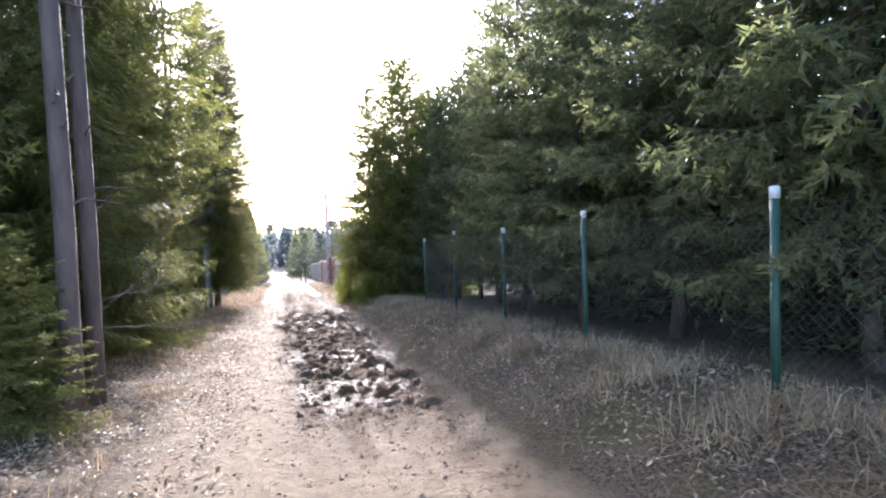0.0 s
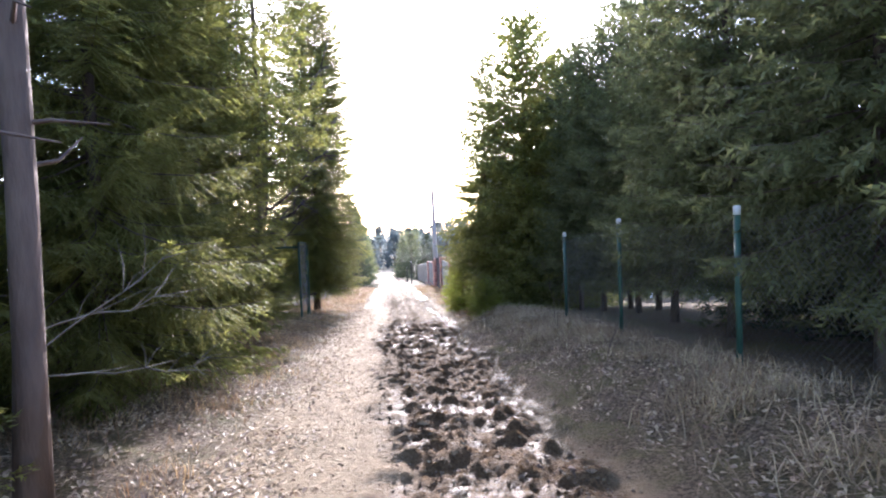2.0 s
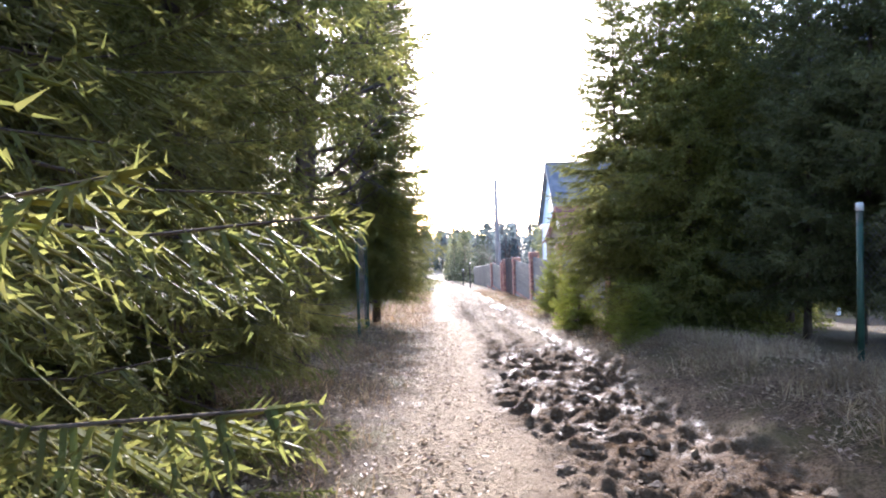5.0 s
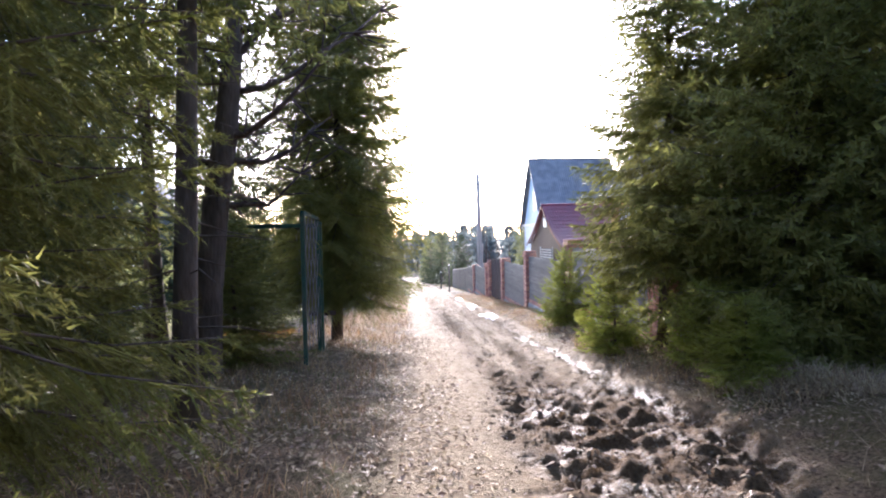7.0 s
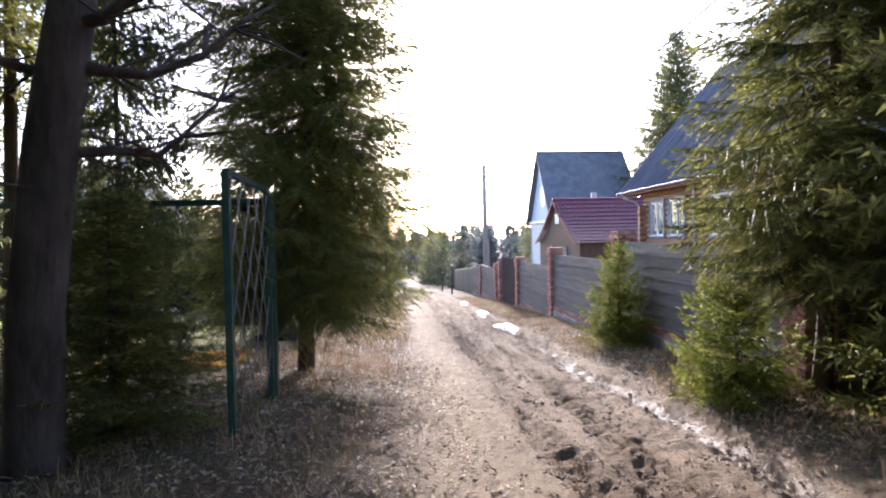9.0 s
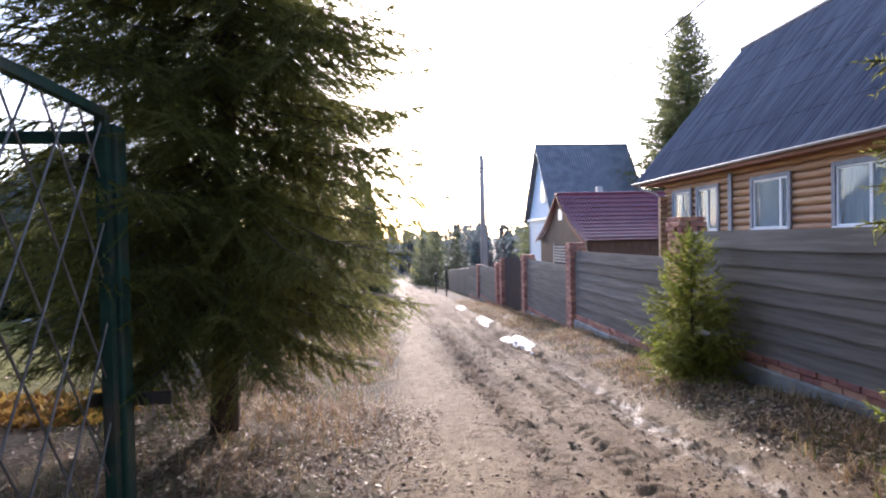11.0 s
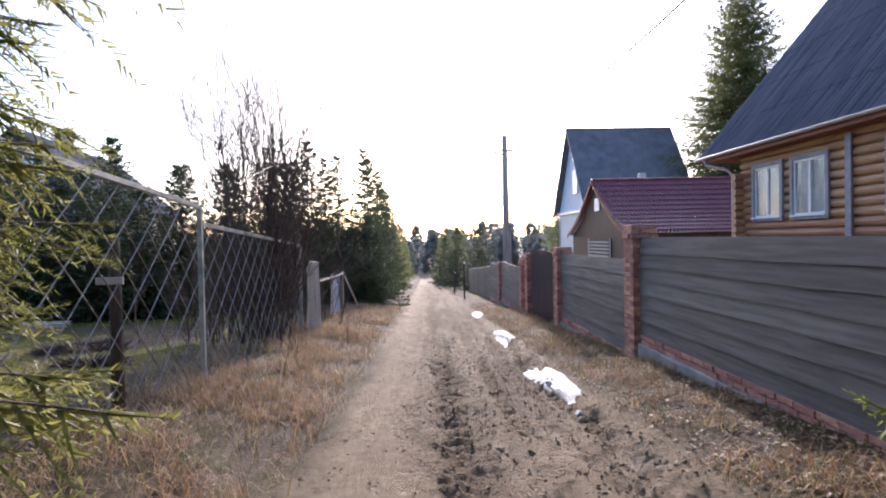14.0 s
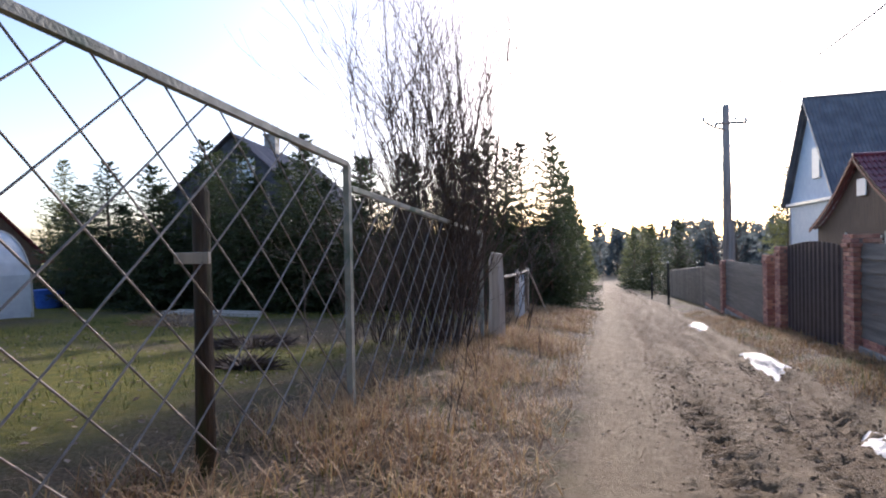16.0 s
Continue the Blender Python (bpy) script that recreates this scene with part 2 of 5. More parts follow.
def vnoise(x, y, k=0):
    """Smooth value noise, 0 to 1."""
    ix, iy = np.floor(x), np.floor(y)
    fx, fy = x - ix, y - iy
    fx, fy = fx * fx * (3 - 2 * fx), fy * fy * (3 - 2 * fy)
    a, b = hash2(ix, iy, k), hash2(ix + 1, iy, k)
    c, d = hash2(ix, iy + 1, k), hash2(ix + 1, iy + 1, k)
    return (a * (1 - fx) + b * fx) * (1 - fy) + (c * (1 - fx) + d * fx) * fy


def fbm(x, y, k=0, octaves=4):
    out, amp, total = 0, 1.0, 0
    for o in range(octaves):
        out = out + amp * vnoise(x * 2 ** o, y * 2 ** o, k + o)
        total += amp
        amp *= 0.55
    return out / total


def sstep(a, b, x):
    u = np.clip((x - a) / (b - a), 0, 1)
    return u * u * (3 - 2 * u)


def mesh_from(name, V, F, material, smooth=False):
    me = bpy.data.meshes.new(name)
    me.from_pydata(np.asarray(V, float).tolist(), [], F if isinstance(F, list) else F.tolist())
    me.materials.append(material)
    if smooth:
        me.polygons.foreach_set("use_smooth", [True] * len(me.polygons))
    return me


def under(ob, parent):
    if parent is not None:
        ob.parent = parent
    return ob


def part(name, data, material, parent=None, label="", smooth=False):
    """Links a bmesh, a (verts, faces) pair or a mesh as one object under its thing or part."""
    if isinstance(data, bmesh.types.BMesh):
        me = bpy.data.meshes.new(name)
        data.to_mesh(me)
        data.free()
        me.materials.append(material)
        if smooth:
            me.polygons.foreach_set("use_smooth", [True] * len(me.polygons))
    elif isinstance(data, tuple):
        me = mesh_from(name, data[0], data[1], material, smooth)
    else:
        me = data
    ob = under(new(name, me), parent)
    if label:
        tagged(ob, label)
    return ob


def thing(name, at, label, category, group="", kind="", rz=0.0):
    ob = new(name)
    ob.empty_display_size = 0.2
    ob.matrix_basis = pose(*at, 0, 0, rz)
    return tagged(ob, label, category, group, kind)


def bevelled(bm, width):
    if width:
        bmesh.ops.bevel(bm, geom=bm.edges[:], offset=width, segments=1, affect="EDGES", profile=0.7)
    return bm


def box(lo, hi, bevel=0.008, bm=None):
    """A chamfered box between two corners."""
    b = bmesh.new()
    bmesh.ops.create_cube(b, size=1, matrix=Matrix.Translation([(a + c) / 2 for a, c in zip(lo, hi)]) @ Matrix.Diagonal([abs(c - a) for a, c in zip(lo, hi)] + [1]))
    bevelled(b, bevel)
    if bm is None:
        return b
    tmp = bpy.data.meshes.new("tmp")
    b.to_mesh(tmp)
    b.free()
    bm.from_mesh(tmp)
    bpy.data.meshes.remove(tmp)
    return bm


def tube(points, radii, n=6, cap=True):
    """A tapered tube through points; returns verts and faces."""
    P = np.asarray(points, float)
    R = np.broadcast_to(np.asarray(radii, float), (len(P),))
    T = np.gradient(P, axis=0)
    T /= np.linalg.norm(T, axis=1)[:, None] + 1e-9
    ref = np.where(np.abs(T[:, 2:3]) > 0.9, np.array([[1.0, 0, 0]]), np.array([[0, 0, 1.0]]))
    U = np.cross(T, ref)
    U /= np.linalg.norm(U, axis=1)[:, None] + 1e-9
    W = np.cross(T, U)
    a = np.arange(n) * 2 * np.pi / n
    V = (P[:, None] + R[:, None, None] * (np.cos(a)[None, :, None] * U[:, None] + np.sin(a)[None, :, None] * W[:, None])).reshape(-1, 3)
    F = []
    for i in range(len(P) - 1):
        for j in range(n):
            k = (j + 1) % n
            F.append([i * n + j, i * n + k, (i + 1) * n + k, (i + 1) * n + j])
    if cap:
        F.append(list(range(n))[::-1])
        F.append([(len(P) - 1) * n + j for j in range(n)])
    return V, F


def join(parts):
    """Several (verts, faces) pairs as one."""
    Vs, Fs, o = [], [], 0
    for V, F in parts:
        Vs.append(np.asarray(V, float))
        Fs += [[i + o for i in f] for f in F]
        o += len(V)
    return np.concatenate(Vs), Fs


# ------------------------------------------------------------------ ground


def ground_base(x, y):
    """The lie of the land without its fine relief."""
    x, y = np.asarray(x, float), np.asarray(y, float)
    z = -0.068 * np.minimum(y, 150) + 0 * x
    z = np.where(y > 110, -0.068 * 110 - (np.minimum(y, 190) - 110) * 0.068 * (1 - (np.minimum(y, 190) - 110) / 160), z)
    left = sstep(-1.2, -2.6, x) * 0.16
    bank = sstep(1.9, 3.1, x) * (0.40 - 0.26 * sstep(14, 20, y)) - 0.08 * sstep(3.4, 5.0, x)
    return z + left + bank


def masks(x, y):
    w = 0.25 * (fbm(x * 0.9, y * 0.5, 11, 3) - 0.5)
    xs = x + w * 2 + 0.28 * (fbm(x * 3.5, y * 2.5, 67, 3) - 0.5)
    churn = sstep(-0.35, 0.4, xs) * sstep(2.25 - 0.4 * (y < 15), 1.75 - 0.25 * (y < 15), xs)
    patch = 0.35 + 0.65 * sstep(0.42, 0.58, fbm(x * 0.35, y * 0.22, 5, 3))
    early = sstep(4.2, 6.4, y) * (1 - 0.72 * sstep(16.0, 19.0, y))
    streak = sstep(0.42, 0.62, fbm(x * 3.4, y * 0.35, 61, 3))
    mud = churn * np.clip(early * (0.75 + 0.25 * streak) + (0.29 + 0.58 * streak) * (0.55 + 0.4 * patch), 0, 1)
    rut = np.exp(-((xs - 1.75) / 0.14) ** 2) * sstep(6, 10, y)
    rut2 = np.exp(-((xs - 0.35) / 0.13) ** 2) * sstep(14, 18, y)
    edge = 0.45 * sstep(15.0, 21.0, y)
    sand = sstep(-1.45 + edge, -0.95 + edge, xs) * sstep(2.35 - 0.4 * sstep(17, 14, y), 1.95 - 0.35 * sstep(17, 14, y), xs)
    mud = np.clip(np.maximum(mud, 0.8 * rut) + 0.35 * rut2, 0, 1) * sstep(120, 60, y) * (1 - 0.42 * sstep(16.5, 20, y))
    low = sstep(0.54, 0.46, fbm(x * 4.6, y * 3.6, 31, 3)) * sstep(0.36, 0.48, fbm(x * 0.8, y * 0.6, 71, 2))
    wet = np.clip(0.52 * churn * early * low + rut * 0.65 * sstep(28, 22, y), 0, 1) * (y < 60)
    moss = sstep(-3.8, -5.0, x) * sstep(22, 27, y) * sstep(0.3, 0.5, fbm(x * 0.3, y * 0.3, 21, 3)) + 0.4 * sstep(2.3, 2.9, x) * sstep(19, 22, y) * sstep(0.5, 0.65, fbm(x * 0.8, y * 0.8, 23, 3))
    return mud, rut, rut2, sand, wet, np.clip(moss, 0, 1), churn, early


def ground_z(x, y):
    x, y = np.asarray(x, float), np.asarray(y, float)
    mud, rut, rut2, sand, wet, moss, churn, early = masks(x, y)
    near = (np.abs(x) < 12) & (y < 70)
    z = ground_base(x, y)
    clods = np.maximum(0.45 * fbm(x * 4.6, y * 3.6, 31, 3) + 0.55 * fbm(x * 5.6, y * 8.6, 37, 3) - 0.475, 0)
    bits = np.maximum(vnoise(x * 9, y * 12, 41) - 0.42, 0)
    lumps = np.where(near, mud * (0.46 + 0.54 * early) * ((0.24 + 0.08 * early) * clods + (0.06 + 0.04 * early) * bits + 0.045 * (vnoise(x * 15, y * 12, 43) - 0.5) - 0.03), 0)
    z = z + lumps
    ridge = np.maximum(fbm(x * 8.0, y * 3.2, 51, 3) - 0.46, 0)
    z = z + np.where(near, churn * sstep(12, 18, y) * (0.08 * ridge + 0.04 * np.maximum(vnoise(x * 12, y * 10, 53) - 0.5, 0)), 0)
    # tyre tread: slanting bars pressed into the wheel tracks
    for c, wd in ((0.45, 0.17), (1.78, 0.15), (1.05, 0.13)):
        d = x + 0.12 * (fbm(x * 0, y * 0.22, 15, 2) - 0.5) * 3 - c
        band = np.exp(-(d / wd) ** 4) * sstep(14, 18, y) * sstep(46, 36, y) * sstep(0.34, 0.46, fbm(x * 0.7, y * 0.5, 17, 2))
        z = z + np.where(near, band * (0.014 * np.sign(np.sin((y + 0.9 * np.abs(d)) * 2 * np.pi / 0.17)) - 0.03), 0)
    z = z - 0.085 * rut * (0.6 + 0.6 * vnoise(x * 3, y * 1.2, 9)) - 0.035 * rut2
    z = z + 0.05 * np.exp(-((x - 2.05) / 0.16) ** 2) * sstep(6, 10, y) * vnoise(x * 4, y * 2.5, 19)
    z = z + (1 - sand) * 0.10 * (fbm(x * 1.6, y * 1.6, 3, 4) - 0.5)
    z = z + sand * (0.035 * (fbm(x * 2.5, y * 1.6, 7, 4) - 0.5) + churn * 0.09 * (fbm(x * 5, y * 1.1, 13, 4) - 0.5) + churn * sstep(15, 19, y) * 0.07 * (fbm(x * 3.4, y * 0.35, 61, 3) - 0.5) * -2)
    return z


def spaced(a, b, step):
    return np.linspace(a, b, int(round((b - a) / step)) + 1)


gx = np.concatenate([-np.geomspace(3.6, 1500, 46)[::-1][:-1], spaced(-3.6, -1.4, 0.06), spaced(-1.4, 2.6, 0.04)[1:], spaced(2.6, 4.2, 0.06)[1:], np.geomspace(4.2, 1500, 44)[1:]])
gy = np.concatenate([-np.geomspace(0.5, 400, 20)[::-1], spaced(0, 2, 0.2), spaced(2, 31, 0.04)[1:], spaced(31, 46, 0.12)[1:], np.geomspace(46, 2500, 60)[1:]])
GX, GY = np.meshgrid(gx, gy)
GZ = ground_z(GX, GY)
nx, ny = len(gx), len(gy)
idx = np.arange(nx * ny).reshape(ny, nx)
faces = np.stack([idx[:-1, :-1], idx[:-1, 1:], idx[1:, 1:], idx[1:, :-1]], -1).reshape(-1, 4)
gmesh = mesh_from("ground", np.stack([GX, GY, GZ], -1).reshape(-1, 3), faces, M_GROUND, True)
mk = masks(GX.ravel(), GY.ravel())
for key, vals in (("mud", mk[0]), ("sand", mk[3]), ("wet", mk[4]), ("moss", mk[5])):
    a = gmesh.attributes.new(key, "FLOAT", "POINT")
    a.data.foreach_set("value", vals.astype(np.float32))
ground = tagged(new("ground", gmesh), "sandy rutted lane with churned wet mud, dry leaf litter and mossy verges", "ground", kind="structure")


def gz(x, y):
    return float(ground_z(np.array([x]), np.array([y]))[0])

# ------------------------------------------------------------------ trees


def blades(P, D, L, W, rng, lift=0.0):
    """Thin three-cornered blades from P along D, of length L and width W, each turned at random."""
    n = len(P)
    D = D / (np.linalg.norm(D, axis=1)[:, None] + 1e-9)
    S = np.cross(D, rng.normal(size=(n, 3)))
    S /= np.linalg.norm(S, axis=1)[:, None] + 1e-9
    V = np.empty((n, 3, 3))
    V[:, 0], V[:, 1], V[:, 2] = P - S * W[:, None], P + S * W[:, None], P + D * L[:, None]
    V[:, 2, 2] += lift
    return V.reshape(-1, 3), np.arange(n * 3).reshape(n, 3)


def spruce_meshes(seed, H, R, clear, detail, fall=0.55, droop=0.35, needle=None, whorl=0.3, bark=None, thin=1.0, dead=True, lush=1.0, even=0.62):
    """The trunk with its limbs, and the crown of needled twigs, of one spruce that stands at the origin."""
    rng = np.random.default_rng(seed)
    zs = np.linspace(-0.1, H, 12)
    bend = rng.normal(0, 0.012 * H, 2)
    axis = lambda z: np.array([bend[0] * np.sin(z / H * 2.4), bend[1] * np.sin(z / H * 2.0), z])
    r0 = 0.0075 * H + 0.025
    rad = lambda z: max(0.006, r0 * (1 - max(z, 0) / H) ** 0.9 * (1.25 if z < 0.05 else 1))
    wood = [tube([axis(z) for z in zs], [rad(z) for z in zs], 9)]
    TP, TD, TL = [], [], []
    z = clear
    while z < H - 0.05:
        u = (z - clear) / (H - clear)
        nb = int(rng.integers(6, 9) * lush) if detail else int(rng.integers(5, 7))
        a0 = rng.uniform(0, 6.28)
        for k in range(nb):
            if rng.random() > thin:
                continue
            az = a0 + k * 6.283 / nb + rng.normal(0, 0.25)
            Lb = R * ((1 - u) ** fall * min(1, 0.8 + u * 1.6)) * rng.uniform(even, 1.12) + 0.08
            pitch = 0.75 * u ** 1.3 - droop * (1 - u) + rng.normal(0, 0.1)
            m = 7
            s = np.linspace(0, 1, m)
            h = np.array([math.cos(az), math.sin(az)])
            side = np.array([-h[1], h[0]]) * rng.normal(0, 0.08)
            B = np.empty((m, 3))
            base = axis(z + rng.uniform(-0.1, 0.1))
            B[:, 0] = base[0] + Lb * s * h[0] + side[0] * s * s * Lb
            B[:, 1] = base[1] + Lb * s * h[1] + side[1] * s * s * Lb
            B[:, 2] = base[2] + Lb * (s * math.sin(pitch) - 0.16 * s + 0.22 * s ** 2.4)
            wood.append(tube(B[::2], np.array([0.009, 0.007, 0.004, 0.002]) * (0.6 + Lb * 0.5), 3, False))
            step = {3: 0.055, 2: 0.06, 1: 0.11, 0: 0.22}[detail]
            nt = max(3, int(Lb / step))
            w = np.clip(np.linspace(0.10, 1.0, nt) + rng.normal(0, 0.02, nt), 0.05, 1)
            p = np.stack([np.interp(w, s, B[:, c]) for c in range(3)], -1)
            f = np.stack([np.interp(w, s, np.gradient(B[:, c], s)) for c in range(3)], -1)
            f /= np.linalg.norm(f, axis=1)[:, None]
            lat = np.cross(f, np.array([0, 0, 1.0]))
            lat /= np.linalg.norm(lat, axis=1)[:, None] + 1e-9
            for sgn in (-1, 1):
                sp = rng.uniform(0.5, 0.95, nt)[:, None]
                d = f * sp + lat * sgn * rng.uniform(0.5, 1.0, nt)[:, None]
                d[:, 2] -= rng.uniform(0.0, 1.0, nt) * (0.5 + 0.5 * (1 - u))
                ln = (0.5 * lush * Lb * (1 - w) ** 0.7 * np.minimum(1, 0.35 + w * 2) + 0.09) * rng.uniform(0.55, 1.1, nt)
                TP.append(p), TD.append(d), TL.append(np.minimum(ln, 0.6))
            TP.append(p[-2:]), TD.append(f[-2:]), TL.append(np.full(2, 0.14))
        z += whorl * rng.uniform(0.75, 1.25) * (0.8 + 0.15 * u)
    if dead:
        zz = 0.7
        while zz < clear + 0.6:
            az = rng.uniform(0, 6.28)
            ln = rng.uniform(0.3, 0.9) * min(1, R / 1.6)
            q = axis(zz)
            tip = q + np.array([math.cos(az) * ln, math.sin(az) * ln, -0.12 * ln + rng.normal(0, 0.06)])
            wood.append(tube([q, (q + tip) / 2 + rng.normal(0, 0.03, 3), tip], [0.012, 0.008, 0.003], 3, False))
            zz += rng.uniform(0.06, 0.2)
    TP, TD, TL = np.concatenate(TP), np.concatenate(TD), np.concatenate(TL)
    TD /= np.linalg.norm(TD, axis=1)[:, None]
    gap, nl, nw = {3: (0.0115, 0.033, 0.0036), 2: (0.021, 0.048, 0.0058), 1: (0.042, 0.12, 0.019), 0: (0.075, 0.22, 0.036)}[detail]
    high = (TP[:, 2] > (4.4 if detail > 1 else max(6.5, 0.75 * H))) & (detail > 0)
    cnt = np.maximum(2, (TL / gap * np.where(high, 0.42, 1.0)).astype(int))
    rep = np.repeat(np.arange(len(TP)), cnt)
    pos = (np.arange(len(rep)) - np.repeat(np.cumsum(cnt) - cnt, cnt)) / np.repeat(cnt, cnt)
    P = TP[rep] + TD[rep] * (TL[rep] * pos)[:, None]
    P[:, 2] -= 0.25 * (TL[rep] * pos) ** 2
    out = rng.normal(size=(len(rep), 3))
    out -= TD[rep] * np.sum(out * TD[rep], 1)[:, None]
    out /= np.linalg.norm(out, axis=1)[:, None] + 1e-9
    D = TD[rep] * 0.75 + out * 0.75
    V, F = blades(P, D, nl * rng.uniform(0.7, 1.25, len(rep)) * np.where(high, 1.25, 1.0)[rep], nw * np.where(high, 1.9, 1.0)[rep], rng)
    if detail >= 2:
        # the shoot itself: a slim tapering core along every twig
        core = 0.007 if detail == 3 else 0.010
        A = np.cross(TD, np.array([0.31, 0.2, 0.93]))
        A /= np.linalg.norm(A, axis=1)[:, None] + 1e-9
        B2 = np.cross(TD, A)
        n0 = len(TP)
        tip = TP + TD * TL[:, None]
        tip[:, 2] -= 0.25 * TL ** 2
        C = np.stack([TP + A * core, TP + (-0.5 * A + 0.87 * B2) * core, TP + (-0.5 * A - 0.87 * B2) * core, tip], 1).reshape(-1, 3)
        o = np.arange(n0)[:, None] * 4 + len(V)
        F = np.concatenate([F] + [o + np.array(f) for f in ((0, 1, 3), (1, 2, 3), (2, 0, 3))])
        V = np.concatenate([V, C])
    tm = mesh_from("trunk", *join(wood), bark or M_BARK, True)
    cm = mesh_from("crown", V, F, needle or M_NEEDLE)
    return tm, cm


def add_tree(name, meshes, at, rz, scale, label, category="tree", group=""):
    t = thing(name, at, label, category, group, rz=rz)
    t.scale = (scale[0], scale[0], scale[1])
    part("trunk", meshes[0], None, t)
    part("crown", meshes[1], None, t)
    return t


def bare_meshes(seed, stems, spread, height, levels=3, r=0.03, kids=5, name="stem", material=None, up=0.25, wild=0.55, lean_most=0.26):
    """A leafless shrub or tree of forking tubes."""
    rng = np.random.default_rng(seed)
    pieces = []

    def grow(p, d, ln, rad, lev):
        n = 5
        pts = [np.array(p)]
        dd = np.array(d, float)
        for i in range(n):
            dd = dd + rng.normal(0, 0.13 if lev < levels or rad < 0.05 else 0.05, 3) + np.array([0, 0, up * 0.2])
            dd /= np.linalg.norm(dd)
            pts.append(pts[-1] + dd * ln / n)
        pieces.append(tube(pts, np.linspace(rad, rad * 0.35, n + 1), 4 if lev > 1 else 3, False))
        if lev <= 0:
            return
        for k in range(kids):
            i = int(rng.integers(1, n + 1))
            nd = dd + rng.normal(0, wild, 3)
            nd[2] += up
            grow(pts[i], nd / np.linalg.norm(nd), ln * rng.uniform(0.35, 0.62), rad * 0.5, lev - 1)

    made = []
    for s in range(stems):
        pieces.clear()
        a = rng.uniform(0, 6.28)
        off = rng.uniform(0, spread * 0.35)
        lean = rng.uniform(0.02, lean_most)
        grow((off * math.cos(a), off * math.sin(a), -0.05), (math.cos(a) * lean, math.sin(a) * lean, 1), height * rng.uniform(0.55, 0.9), r * rng.uniform(0.6, 1.1), levels)
        made.append(mesh_from(name, *join(pieces), material or M_TWIG, True))
    return made


NEAR = [spruce_meshes(11, 8.2, 2.05, 0.95, 3, 0.5, whorl=0.19), spruce_meshes(12, 9.5, 2.1, 0.2, 2, 0.42, whorl=0.27)]
LONE = spruce_meshes(14, 11.6, 1.82, 1.25, 3, 0.26, droop=0.4, whorl=0.165, lush=1.3, even=0.78)
CORNER = spruce_meshes(15, 8.0, 1.45, 1.45, 2, 0.5, whorl=0.2, lush=1.25, even=0.7)
BROAD = spruce_meshes(27, 8.4, 2.1, 0.4, 1, 0.5, whorl=0.19, lush=1.3, even=0.65)
MIDS = [spruce_meshes(21, 9.0, 2.2, 1.5, 1, whorl=0.29, needle=M_NEEDLE_DARK), spruce_meshes(22, 10.5, 2.3, 1.7, 1, whorl=0.3, needle=M_NEEDLE_DARK),
        spruce_meshes(23, 8.0, 1.9, 0.3, 1, whorl=0.25), spruce_meshes(24, 12.0, 2.1, 4.3, 1, 0.45, whorl=0.34, thin=0.7),
        spruce_meshes(25, 8.0, 2.2, 0.2, 1, 0.85, whorl=0.36, needle=M_NEEDLE_HEDGE, dead=False),
        spruce_meshes(26, 15.2, 3.3, 4.0, 1, 0.75, whorl=0.2, lush=1.3, needle=M_NEEDLE_DARK, dead=False)]
FARS = [spruce_meshes(31, 8.0, 2.0, 0.2, 0, 0.8, whorl=0.3, needle=M_NEEDLE_HEDGE, dead=False), spruce_meshes(32, 11.0, 2.7, 0.6, 0, 0.8, whorl=0.35, needle=M_NEEDLE_DARK, dead=False)]
YOUNG = [spruce_meshes(41, 2.0, 0.78, 0.05, 2, 0.8, droop=0.05, whorl=0.10, lush=1.2, needle=M_NEEDLE_YOUNG, dead=False), spruce_meshes(42, 1.25, 0.75, 0.05, 2, droop=0.0, whorl=0.095, lush=1.25, needle=M_NEEDLE_YOUNG, dead=False)]


def tree(kind, x, y, rz, s=1.0, sz=None, label="", group="", name="spruce_tree", sink=0.05):
    return add_tree(name, kind, (x, y, gz(x, y) - sink), rz, (s, sz or s), label, "tree", group)


L_NEAR = "dense green spruce with drooping low branches beside the lane"
L_DARK = "tall dark spruce with bare lower trunk behind wire fence"
